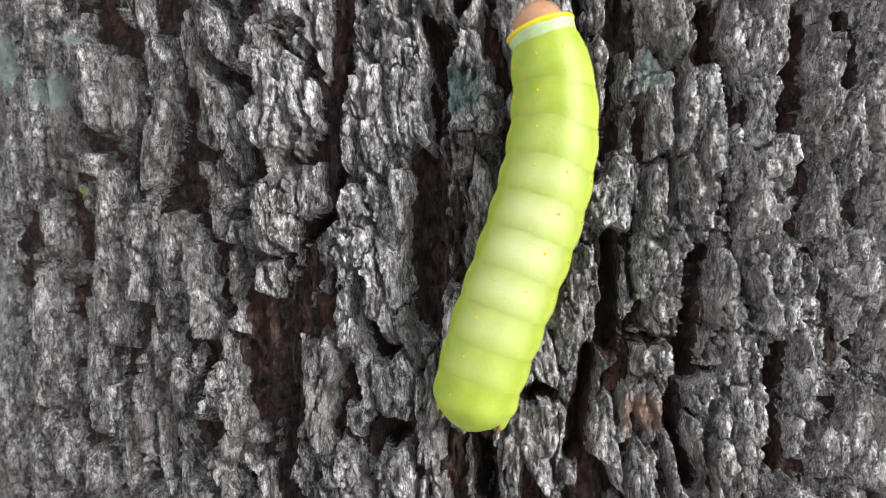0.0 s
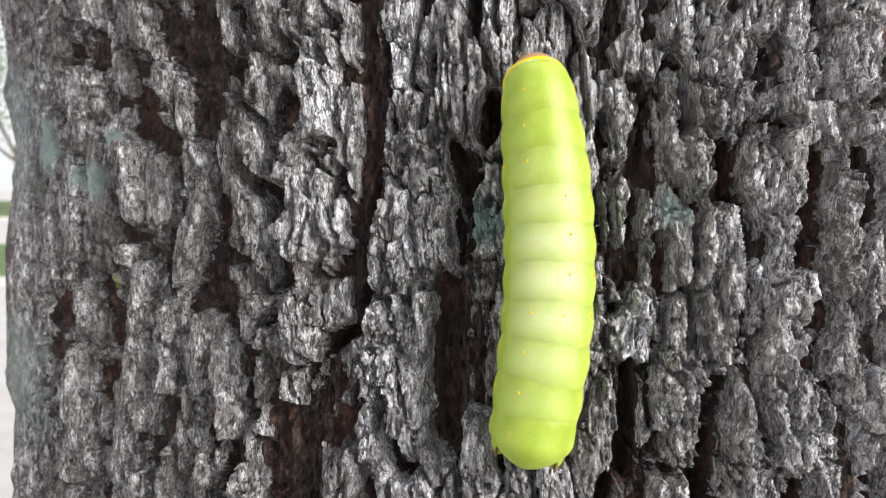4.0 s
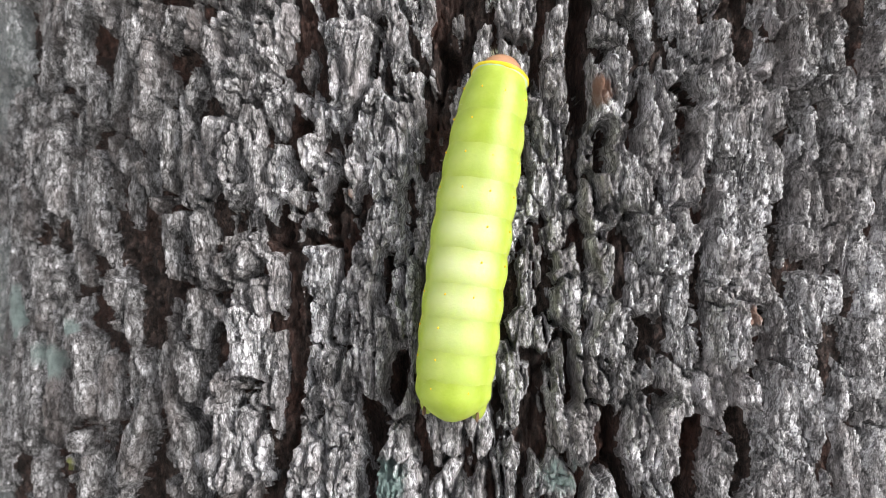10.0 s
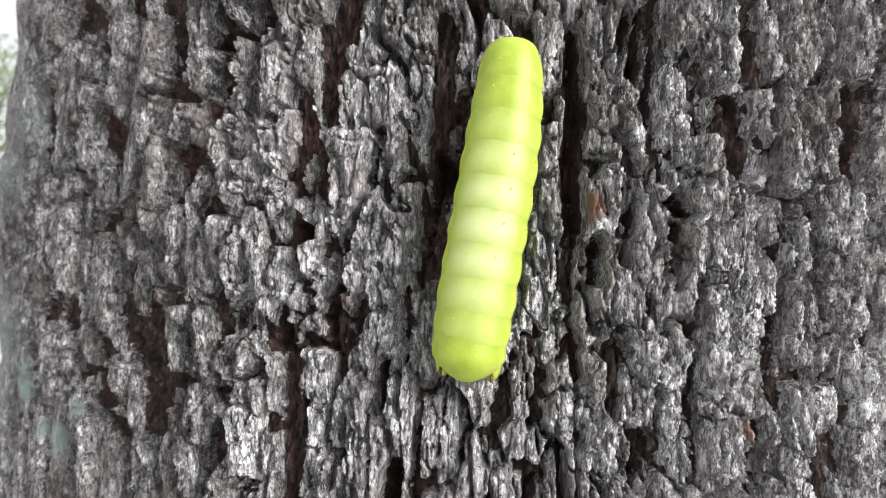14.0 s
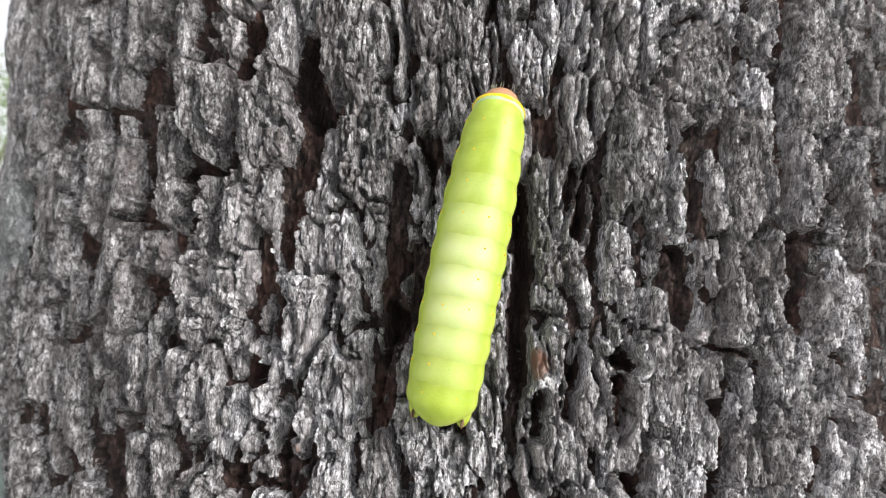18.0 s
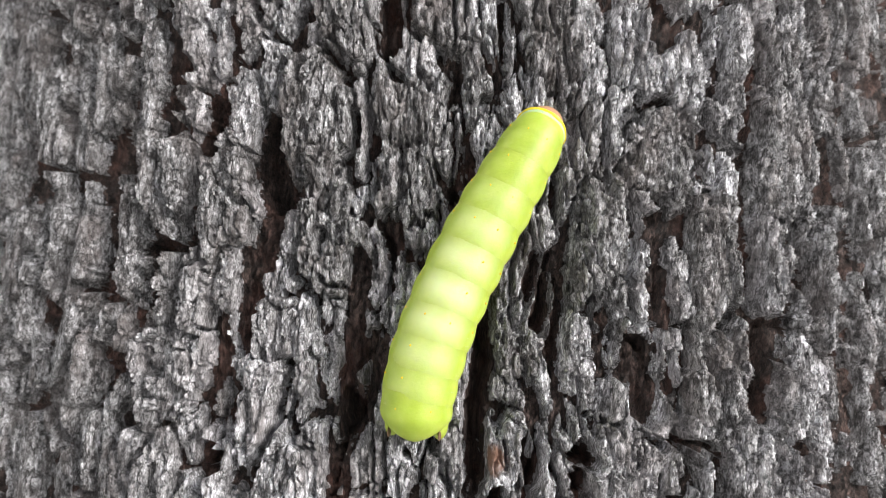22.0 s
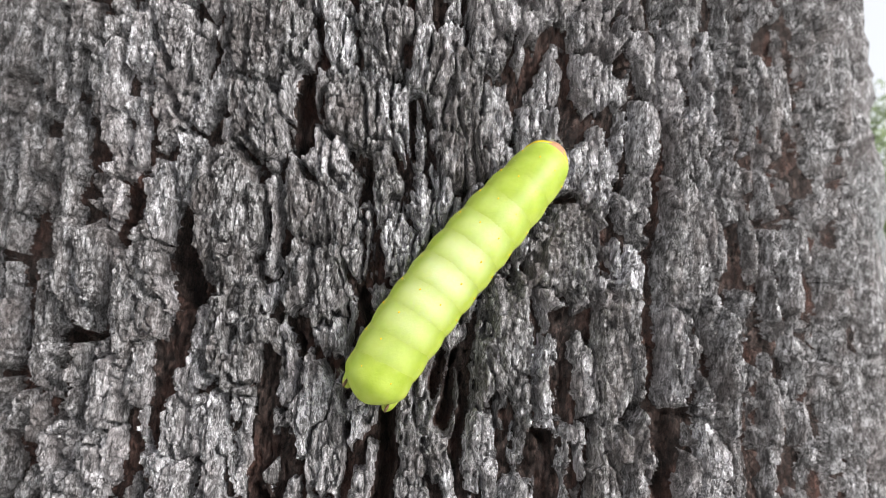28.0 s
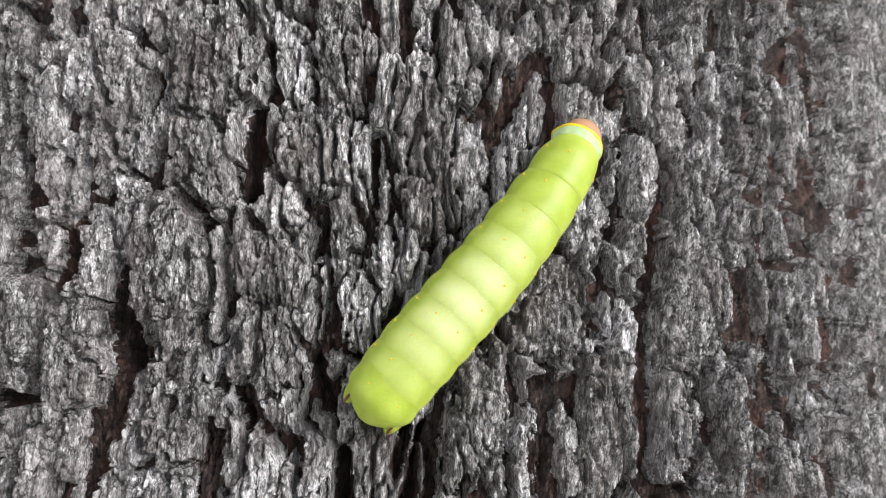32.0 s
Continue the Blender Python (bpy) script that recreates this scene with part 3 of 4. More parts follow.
EDGE_H = 1.0 * fbm(S / 8, H / 10, 111, 2) + 0.3 * fbm(S / 2.3, H / 3.6, 113, 3, 0.6) + 0.30 * 9.5 * MY_L + 0.34 * 2.9 * MY_S
EDGE_S, EDGE_H = EDGE_S * (1 - 0.5 * FLANK), EDGE_H * (1 - 0.75 * FLANK)
# plates, longer up the trunk than wide, narrower round the flanks
SWEEP = np.where(np.abs(S - 14) > 60, 14 + np.sign(S - 14) * (60 + 0.62 * (np.abs(S - 14) - 60)), S)
GAP_P, OWN_P, MX_P, MY_P, NO_P = flakes((S + EDGE_S) / 8.0, (H + EDGE_H) / 17.5, 181, 3.0)
RIDGED = flakes((SWEEP + 0.7 * EDGE_S) / 6.6, (H + EDGE_H) / 46.0, 191, 3.0)
SIDE = FLANK + 0.25 * fbm(S / 9, H / 16, 195, 2) > 0.35
GAP_P, OWN_P, MX_P, MY_P = (np.where(SIDE, q, p) for p, q in zip((GAP_P, OWN_P, MX_P, MY_P), RIDGED))
NO_P = np.where(SIDE, RIDGED[4] + 2000000, NO_P)
TILT_P = hashed(NO_P, NO_P * 0 + 3, 7) - 0.5, hashed(NO_P, NO_P * 0 + 4, 7) - 0.5
UPRIGHT_P = np.clip(0.5 + 2.0 * (np.abs(MX_P) - np.abs(MY_P)), 0, 1)
OPEN_P = np.clip(0.15 + 0.20 * fbm(S / 9, H / 13, 185, 2), 0.02, 0.42) * (0.5 + 0.75 * UPRIGHT_P) * (1 + 0.2 * SIDE)
PLATE = 3.4 * (OWN_P - 0.5) + 2.6 * (TILT_P[0] * MX_P + TILT_P[1] * MY_P) - 1.3 * np.exp(-GAP_P / 0.20)
PLATE = PLATE - (3.2 + 4.0 * hashed(NO_P, NO_P * 0 + 5, 7)) * np.clip((OPEN_P - GAP_P) / 0.07, 0, 1)
CARVE = np.zeros(S.shape)


def window(s, h, reach):
    c0, c1 = np.searchsorted(cols, (s - reach, s + reach))
    r0, r1 = np.searchsorted(ups, (h - reach, h + reach))
    return (slice(r0, r1), slice(c0, c1)), (c1 - c0 > 2 and r1 - r0 > 2)


# large plates, whole across their width, with a groove round them
for k, (ps, ph, pw, pl, lean, lift) in enumerate(SLABS):
    win, seen = window(ps, ph, math.hypot(pw, pl) / 2 + 5)
    x, y = S[win] + 1.15 * EDGE_S[win] - ps, H[win] + 1.25 * EDGE_H[win] - ph
    ca, sa = math.cos(radians(lean)), math.sin(radians(lean))
    x, y = x * ca - y * sa, x * sa + y * ca
    taper = pw / 2 * (1 - 0.2 * np.clip(np.abs(y) / (pl / 2), 0, 1.2) ** 3)
    corner = 0.2 * min(pw, pl)
    qx, qy = np.abs(x) - taper + corner, np.abs(y) - pl / 2 + corner
    d = np.hypot(np.maximum(qx, 0), np.maximum(qy, 0)) + np.minimum(np.maximum(qx, qy), 0) - corner
    g = random.Random(k)
    height = 0.9 * lift + 0.4 + g.uniform(-1.2, 1.2) * x / pw + g.uniform(-1.4, 1.4) * y / pl - 1.2 * np.exp(np.minimum(d, 0) / 0.9)
    body = d < 0
    PLATE[win][body] = (0.34 * PLATE[win] + 0.66 * height)[body]
    NO_P[win][body] = 3000000 + k
    ring = (d >= 0) & (NO_P[win] < 3000000)
    CARVE[win] = np.maximum(CARVE[win], ring * (1.4 + 2.6 * np.where(qx > qy, 1.0, 0.2)) * np.clip(0.6 + 1.2 * fbm(S[win] / 7, H[win] / 9, 201, 2), 0.1, 1) * np.clip((1.1 - d) / 0.6, 0, 1))
    CARVE[win][body] = 0
# relief shared by all bark: long fibres, cracks, flakes and crumbs
FIBRE = 1 - 2 * np.abs(fbm((S + 0.8 * WARP_S) / 1.5, (H + WARP_H) / 9.0, 21, 2, 0.6))
STRAND = vnoise((S + 0.6 * WARP_S) / 0.62, (H + WARP_H) / 4.2, 23)
CRACK = np.clip((0.08 - np.abs(fbm((S + EDGE_S) / 3.8, (H + EDGE_H) / 19.0, 31, 2))) / 0.05, 0, 1)
CRACK = CRACK * np.clip(0.35 + 1.7 * fbm(S / 7, H / 12, 33, 2), 0, 1)
SPLIT = np.clip((0.05 - np.abs(fbm((S + EDGE_S) / 9.0, (H + EDGE_H) / 6.0, 37, 2))) / 0.03, 0, 1)
SPLIT = SPLIT * np.clip(0.2 + 1.8 * fbm(S / 8, H / 8, 39, 2), 0, 1)
CRUMB = fbm(S / 1.5, H / 2.2, 51, 3, 0.75)
SCALES = 1.2 * (OWN_L - 0.5) - 0.9 * np.clip((0.13 - GAP_L) / 0.1, 0, 1) * (OWN_S > 0.3) + 0.62 * (OWN_S - 0.5) - 0.42 * np.clip((0.15 - GAP_S) / 0.12, 0, 1) - 0.6 * MY_L * (OWN_L - 0.1)
DETAIL = (1 - 0.65 * FLANK) * (0.42 * FIBRE + 0.38 * STRAND - 1.6 * CRACK - 0.9 * SPLIT * (1 - FLANK) + 0.18 * CRUMB + SCALES)
for w, depth, line in GULLIES:
    for (s0, h0), (s1, h1) in zip(line, line[1:]):
        win, seen = window((s0 + s1) / 2, (h0 + h1) / 2, math.hypot(s1 - s0, h1 - h0) / 2 + w + 4)
        if not seen:
            continue
        x, y = S[win] + 0.8 * EDGE_S[win] - s0, H[win] + 0.8 * EDGE_H[win] - h0
        run = (s1 - s0) ** 2 + (h1 - h0) ** 2 + 0.01
        k = np.clip((x * (s1 - s0) + y * (h1 - h0)) / run, 0, 1)
        d = np.hypot(x - k * (s1 - s0), y - k * (h1 - h0)) - w * 0.58 - 0.35 * (OWN_L[win] - 0.5)
        CARVE[win] = np.maximum(CARVE[win], 1.1 * depth * np.clip(-d / (0.5 + 0.18 * w), 0, 1) ** 0.7)
# long wandering grooves, and towards the flanks upright ridges side by side
WANDER = np.abs(fbm((S + 0.6 * EDGE_S) / 6.5, (H + 0.6 * EDGE_H) / 48.0, 91, 2, 0.45))
CARVE = np.maximum(CARVE, 3.0 * np.clip((0.06 + 0.10 * fbm(S / 13, H / 22, 95, 2) - WANDER) / 0.07, 0, 1))
PHASE = (SWEEP + 0.7 * EDGE_S) / 11.0 + 0.9 * fbm(S / 26, H / 55, 211, 2) + 0.35 * fbm(S / 9, H / 18, 213, 2)
ASIDE = np.abs(PHASE - np.round(PHASE)) * 11.0
CARVE = np.maximum(CARVE, 7.5 * np.clip(1.5 * FLANK, 0, 1) * np.clip((np.where(S > 14, 3.6, 2.5) + 2.4 * fbm(S / 12, H / 20, 215, 2) - ASIDE) / 1.0, 0, 1))
FLOOR = -5.0 - 1.0 * FLANK - np.clip(CARVE - 5.2, 0, 6) * (1.6 - FLANK) + 0.9 * fbm(S / 5, H / 20, 61, 2) + 0.9 * FIBRE + 0.4 * STRAND + 0.3 * CRUMB + 0.9 * SCALES
TOP = PLATE + DETAIL - 1.35 * CARVE
OWNER = np.where(TOP > FLOOR + 0.3, NO_P, -1)
# crumbling sides: no wall steeper than its slope
FULL = np.maximum(TOP, FLOOR)
across = np.diff(cols)[None, :] * (7.0 - 1.5 * FLANK[:, 1:])
along = RISE * 7.0
for k in range(6):
    FULL[:, 1:] = np.minimum(FULL[:, 1:], FULL[:, :-1] + across)
    FULL[:, :-1] = np.minimum(FULL[:, :-1], FULL[:, 1:] + across)
    FULL[1:] = np.minimum(FULL[1:], FULL[:-1] + along)
    FULL[:-1] = np.minimum(FULL[:-1], FULL[1:] + along)
TOP = FULL
OWNER[TOP < FLOOR + 0.25] = -1


def whole(mask):
    """The largest connected piece of a mask."""
    wide = np.pad(mask, 1)
    wide[1:-1, 1:-1] |= wide[:-2, 1:-1] | wide[2:, 1:-1]
    wide[:, 1:-1] |= wide[:, :-2] | wide[:, 2:]
    tag = np.where(wide, np.arange(1, wide.size + 1, dtype=np.int32).reshape(wide.shape), 0)
    before = -1
    while True:
        for turn in range(12):
            far = tag.copy()
            far[1:] = np.maximum(far[1:], tag[:-1])
            far[:-1] = np.maximum(far[:-1], tag[1:])
            far[:, 1:] = np.maximum(far[:, 1:], tag[:, :-1])
            far[:, :-1] = np.maximum(far[:, :-1], tag[:, 1:])
            tag = np.where(wide, far, 0)
        total = int(tag.sum(dtype=np.int64))
        if total == before:
            break
        before = total
    tag = tag[1:-1, 1:-1]
    values, counts = np.unique(tag[mask], return_counts=True)
    return mask & (tag == values[np.argmax(counts)])


# plates in front are pieces of their own; the broken rest is one sheet
REST = -2
near = (S > -60) & (S < 92) & (H > -42) & (H < 214)
sizes = collections.Counter(OWNER[near & (OWNER >= 0)].tolist())
PIECES = []
for k in sorted(q for q, size in sizes.items() if size > 180):
    r, c = np.nonzero(OWNER == k)
    win = (slice(max(r.min() - 1, 0), r.max() + 2), slice(max(c.min() - 1, 0), c.max() + 2))
    PIECES.append((k, win))
PIECES = PIECES[:300]
kept = {k for k, win in PIECES}
OWNER[(OWNER >= 0) & ~np.isin(OWNER, list(kept))] = REST
for k, win in PIECES:
    view = OWNER[win]
    mask = view == k
    view[mask & ~whole(mask)] = REST


def grid_mesh(name, verts, faces, material):
    me = bpy.data.meshes.new(name)
    me.vertices.add(len(verts))
    me.vertices.foreach_set("co", np.ascontiguousarray(verts, dtype=np.float32).ravel())
    me.loops.add(faces.size)
    me.loops.foreach_set("vertex_index", faces.ravel().astype(np.int32))
    me.polygons.add(len(faces))
    me.polygons.foreach_set("loop_start", np.arange(0, faces.size, 4, dtype=np.int32))
    me.polygons.foreach_set("use_smooth", np.ones(len(faces), dtype=bool))
    me.materials.append(material)
    me.update(calc_edges=True)
    return me


def sheet(mask):
    """Verts and quads of the cells that touch the mask; verts off it drop below the floor as the piece's sides."""
    cell = mask[:-1, :-1] | mask[1:, :-1] | mask[:-1, 1:] | mask[1:, 1:]
    use = np.zeros(mask.shape, bool)
    for a in (slice(0, -1), slice(1, None)):
        for b in (slice(0, -1), slice(1, None)):
            use[a, b] |= cell
    index = np.full(mask.shape, -1, dtype=np.int64)
    index[use] = np.arange(use.sum())
    i, j = np.nonzero(cell)
    faces = np.stack([index[i, j], index[i, j + 1], index[i + 1, j + 1], index[i + 1, j]], -1)
    return use, faces


tree = tagged(new("tree"), "leaning tree trunk with deeply furrowed grey bark", "tree")


def under(name, me, parent, label=""):
    ob = new(name, me)
    ob.parent = parent
    return tagged(ob, label)


# furrow floor, seen between the plates
half = (slice(None, None, 2), slice(None, None, 2))
sf, hf, ff = S[half], H[half], FLOOR[half]
n_r, n_c = sf.shape
idx = np.arange(n_r * n_c).reshape(n_r, n_c)
quads = np.stack([idx[:-1, :-1], idx[:-1, 1:], idx[1:, 1:], idx[1:, :-1]], -1).reshape(-1, 4)
under("trunk", grid_mesh("trunk", on_trunk(sf, hf, ff).reshape(-1, 3), quads, INNER), tree, "reddish brown inner bark in the furrows, darkened for shade")

for k, win in PIECES + [(REST, (slice(None), slice(None)))]:
    mask = OWNER[win] == k
    if mask.sum() < 12:
        continue
    use, faces = sheet(mask)
    lifts = np.where(mask, TOP[win], FLOOR[win] - 0.6)
    verts = on_trunk(S[win][use], H[win][use], lifts[use])
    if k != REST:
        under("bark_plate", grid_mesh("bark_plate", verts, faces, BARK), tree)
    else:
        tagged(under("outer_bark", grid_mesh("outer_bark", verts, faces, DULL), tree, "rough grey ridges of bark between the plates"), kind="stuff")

# the rest of the trunk, below, above and behind, out of close view
rounds = 220
ang = np.linspace(-np.pi, np.pi, rounds + 1)
zz = np.concatenate([np.linspace(-1405, -69, 140), np.linspace(-60, 254, 40), np.linspace(263, 4200, 300)])
A, Z = np.meshgrid(ang * TR * 1000, zz)
ridge = fbm(A / 9, Z / 30, 71, 3)
core = 0.6 + 3.5 * np.clip(ridge * 1.6, -1, 1) + 60 * np.exp(-(Z + 1405) / 160)
inside = (Z > -72) & (Z < 266) & (A > -176) & (A < 180)
core = np.where(inside, -18, core) - 20 * np.clip((Z - 400) / 3800, 0, 1)
core[-1] = -150
idx = np.arange(A.size).reshape(A.shape)
quads = np.stack([idx[:-1, :-1], idx[:-1, 1:], idx[1:, 1:], idx[1:, :-1]], -1).reshape(-1, 4)
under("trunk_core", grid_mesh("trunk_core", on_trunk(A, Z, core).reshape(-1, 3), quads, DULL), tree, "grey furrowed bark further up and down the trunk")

# ---- ground and distance ----


def part(name, bm, material, parent, label=""):
    me = bpy.data.meshes.new(name)
    bm.to_mesh(me)
    bm.free()
    me.materials.append(material)
    ob = new(name, me)
    if parent is not None:
        ob.parent = parent
    return tagged(ob, label)


def speckled(name, scale, low, high, rough=0.9):
    m, n, l, b = shader(name, rough)
    f = noise_node(n, l, (scale, scale, scale), 6, 0.7)
    l.new(ramp(n, l, f, [(0.3, low), (0.7, high)]), b.inputs["Base Color"])
    bump(n, l, b, f, 0.4, 0.02)
    return m


PAVING = speckled("pale_concrete", 2.2, (0.44, 0.43, 0.41), (0.58, 0.57, 0.54))
GRASS = speckled("grass", 3.0, (0.06, 0.11, 0.03), (0.15, 0.21, 0.07))
LEAF = speckled("leaves", 2.0, (0.10, 0.15, 0.07), (0.24, 0.30, 0.15), 0.6)
FAR_BARK = speckled("far_bark", 9.0, (0.08, 0.07, 0.06), (0.2, 0.18, 0.16))
BRICKWORK = speckled("red_brickwork", 6.0, (0.26, 0.11, 0.08), (0.40, 0.19, 0.14))
ROOFING = speckled("grey_shingles", 5.0, (0.14, 0.13, 0.13), (0.26, 0.25, 0.24))
TRIM = speckled("white_paint", 3.0, (0.70, 0.70, 0.68), (0.8, 0.8, 0.78), 0.5)
PANE = speckled("dark_glass", 1.0, (0.03, 0.035, 0.04), (0.06, 0.07, 0.08), 0.1)


def box(bm, x0, y0, z0, x1, y1, z1):
    v = [bm.verts.new(p) for p in ((x0, y0, z0), (x1, y0, z0), (x1, y1, z0), (x0, y1, z0), (x0, y0, z1), (x1, y0, z1), (x1, y1, z1), (x0, y1, z1))]
    for f in ((3, 2, 1, 0), (4, 5, 6, 7), (0, 1, 5, 4), (1, 2, 6, 5), (2, 3, 7, 6), (3, 0, 4, 7)):
        bm.faces.new([v[k] for k in f])


def block(name, material, parent, size, label=""):
    bm = bmesh.new()
    box(bm, *size)
    return part(name, bm, material, parent, label)


bm = bmesh.new()
bmesh.ops.create_grid(bm, x_segments=8, y_segments=8, size=1200)
tagged(part("ground", bm, PAVING, None), "pale concrete ground reaching into the distance", "ground", kind="structure")
lawn = tagged(new("lawn"), "mown green lawn behind the tree, raised by a kerb", "lawn", kind="structure")
block("turf", GRASS, lawn, (-34, 9.5, -0.2, -3, 15.5, 0.10))
block("kerb", PAVING, lawn, (-34, 9.3, -0.2, -3, 9.5, 0.12), "pale concrete kerb")
verge = tagged(new("grass_verge"), "long green verge beyond the pale road", "grass", kind="structure")
block("turf", GRASS, verge, (-160, 30, -0.2, 4, 75, 0.12))
block("kerb", PAVING, verge, (-160, 29.8, -0.2, 4, 30, 0.14), "pale concrete kerb")


def far_tree(x, y, height, spread, low, seed, label):
    """A tree in the distance: tapered trunk, limbs and a crown of loose leaf clumps."""
    g = random.Random(seed)
    thing = tagged(new("background_tree"), label, "tree", "trees in the distance")
    thing.location = (x, y, 0)
    bm = bmesh.new()
    bmesh.ops.create_cone(bm, cap_ends=True, segments=12, radius1=height * 0.028, radius2=height * 0.012, depth=low * 1.25, matrix=Matrix.Translation((0, 0, low * 0.6)))
    part("trunk", bm, FAR_BARK, thing)
    tips = []
    for k in range(9):
        a, up = g.uniform(0, 6.28), g.uniform(0.3, 1.0)
        tip = Vector((math.cos(a) * spread * g.uniform(0.4, 0.9), math.sin(a) * spread * g.uniform(0.4, 0.9), low + (height - low) * up * 0.85))
        base = Vector((0, 0, low * g.uniform(0.8, 1.15)))
        way = tip - base
        bm = bmesh.new()
        bmesh.ops.create_cone(bm, cap_ends=True, segments=7, radius1=height * 0.010, radius2=height * 0.003, depth=way.length, matrix=Matrix.Translation((base + tip) / 2) @ way.to_track_quat("Z", "Y").to_matrix().to_4x4())
        part("limb", bm, FAR_BARK, thing)
        tips.append(tip)
    bm = bmesh.new()
    for k in range(2600):
        c = g.choice(tips) + Vector((g.gauss(0, 1), g.gauss(0, 1), g.gauss(0, 0.8))) * spread * 0.24
        n = Vector((g.gauss(0, 1), g.gauss(0, 1), g.gauss(0, 1) + 0.6)).normalized()
        s = n.orthogonal().normalized() * g.uniform(0.10, 0.2)
        t = n.cross(s).normalized() * g.uniform(0.05, 0.10)
        bm.faces.new([bm.verts.new(c + q) for q in (s, t, -s, -t)])
    part("crown", bm, LEAF, thing, "loose green leaves with gaps of sky")


far_tree(9.2, 13.2, 6.2, 2.4, 2.3, 1, "young green tree with an airy crown before a brick house")
far_tree(15.5, 30, 11.5, 4.2, 3.6, 2, "tall green tree beside a brick house")
far_tree(-27, 39, 11, 4.6, 3.4, 3, "green tree on the verge beyond the road")
far_tree(-33, 41, 12, 5.0, 3.6, 4, "green tree on the verge beyond the road")
far_tree(-20, 41, 10, 4.2, 3.2, 5, "green tree on the verge beyond the road")

house = tagged(new("house"), "low red brick house with grey roof and white windows", "house")
house.location = (30, 42, 0)
block("wall", BRICKWORK, house, (-9, -4, 0, 9, 4, 3.3), "red brick wall")
bm = bmesh.new()
pr = [bm.verts.new(p) for p in ((-9.6, -4.6, 3.3), (9.6, -4.6, 3.3), (9.6, 4.6, 3.3), (-9.6, 4.6, 3.3), (-9.2, 0, 5.4), (9.2, 0, 5.4))]
for f in ((0, 1, 5, 4), (2, 3, 4, 5), (1, 2, 5), (3, 0, 4), (3, 2, 1, 0)):
    bm.faces.new([pr[k] for k in f])
part("roof", bm, ROOFING, house, "grey shingle roof")
for k in range(4):
    w = block("window", TRIM, house, (-7.6 + 4 * k, -4.06, 1.0, -6.0 + 4 * k, -3.98, 2.4), "white window frame")
    block("pane", PANE, w, (-7.5 + 4 * k, -4.08, 1.1, -6.85 + 4 * k, -4.04, 2.3))
    block("pane", PANE, w, (-6.75 + 4 * k, -4.08, 1.1, -6.1 + 4 * k, -4.04, 2.3))
block("door", TRIM, house, (0.2, -4.07, 0.0, 1.1, -3.97, 2.1), "white door")

# ---- the caterpillar ----


def skin(name, pale):
    """Waxy green skin; a paler band with painted sheen lies across each ring towards its front."""
    m, n, l, b = shader(name, 0.48)
    mottle = noise_node(n, l, (260, 260, 260), 4, 0.6)
    col = ramp(n, l, mottle, [(0.3, (0.30, 0.39, 0.030)), (0.7, (0.37, 0.465, 0.060))])
    cloud = noise_node(n, l, (190, 190, 190), 3, 0.5)
    col = mix(n, l, 1.0, col, ramp(n, l, cloud, [(0.35, (0.88, 0.91, 0.8)), (0.65, (1.10, 1.07, 1.4))]), "MULTIPLY")
    # pale tissue plus a sheen painted into the colour, only on the upper side
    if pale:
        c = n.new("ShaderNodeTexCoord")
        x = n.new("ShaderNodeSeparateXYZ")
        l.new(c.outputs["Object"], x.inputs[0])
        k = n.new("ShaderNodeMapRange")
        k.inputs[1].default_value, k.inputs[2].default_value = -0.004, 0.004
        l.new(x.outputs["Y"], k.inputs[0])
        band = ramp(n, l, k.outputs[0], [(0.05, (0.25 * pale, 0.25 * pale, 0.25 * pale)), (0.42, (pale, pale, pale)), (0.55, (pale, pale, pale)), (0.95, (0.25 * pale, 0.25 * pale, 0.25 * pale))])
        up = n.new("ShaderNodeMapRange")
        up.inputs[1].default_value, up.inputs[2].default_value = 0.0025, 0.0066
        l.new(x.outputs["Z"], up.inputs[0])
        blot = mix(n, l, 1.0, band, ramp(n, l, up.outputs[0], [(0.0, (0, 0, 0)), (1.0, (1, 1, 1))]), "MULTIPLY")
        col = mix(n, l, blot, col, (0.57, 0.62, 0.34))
    l.new(col, b.inputs["Base Color"])
    b.inputs["Subsurface Weight"].default_value = 0.5
    b.inputs["Subsurface Radius"].default_value = (0.7, 1.0, 0.2)
    b.inputs["Subsurface Scale"].default_value = 0.003
    fine = noise_node(n, l, (2200, 2200, 2200), 3, 0.6)
    bump(n, l, b, fine, 0.25, 0.0002)
    return m


def plain(name, colour, rough, soft=0.0):
    m, n, l, b = shader(name, rough)
    spots = noise_node(n, l, (900, 900, 900), 3, 0.6)
    l.new(ramp(n, l, spots, [(0.3, tuple(0.8 * c for c in colour)), (0.7, colour)]), b.inputs["Base Color"])
    b.inputs["Subsurface Weight"].default_value = soft
    b.inputs["Subsurface Scale"].default_value = 0.001
    return m


SKIN = skin("green_skin", 0)
BANDED = {k: skin("pale_sheen_banded_skin", k) for k in (0.25, 0.55, 0.8, 0.95)}
BANDS = (0, 0.25, 0.55, 0.8, 0.95, 0.8, 0.55, 0.25, 0, 0)
HEAD = plain("tan_head", (0.46, 0.25, 0.14), 0.3, 0.1)
COLLAR = plain("pale_collar", (0.42, 0.56, 0.29), 0.5, 0.3)
RIM = plain("yellow_rim", (0.72, 0.58, 0.01), 0.4)
TUBERCLE = plain("yellow_tubercle", (0.78, 0.50, 0.005), 0.7)
HAIR = plain("pale_hair", (0.6, 0.62, 0.45), 0.5)
CLASPER = plain("brown_clasper", (0.16, 0.09, 0.05), 0.5)

caterpillar = tagged(new("caterpillar"), "fat bright yellow-green caterpillar crawling up the bark", "caterpillar")
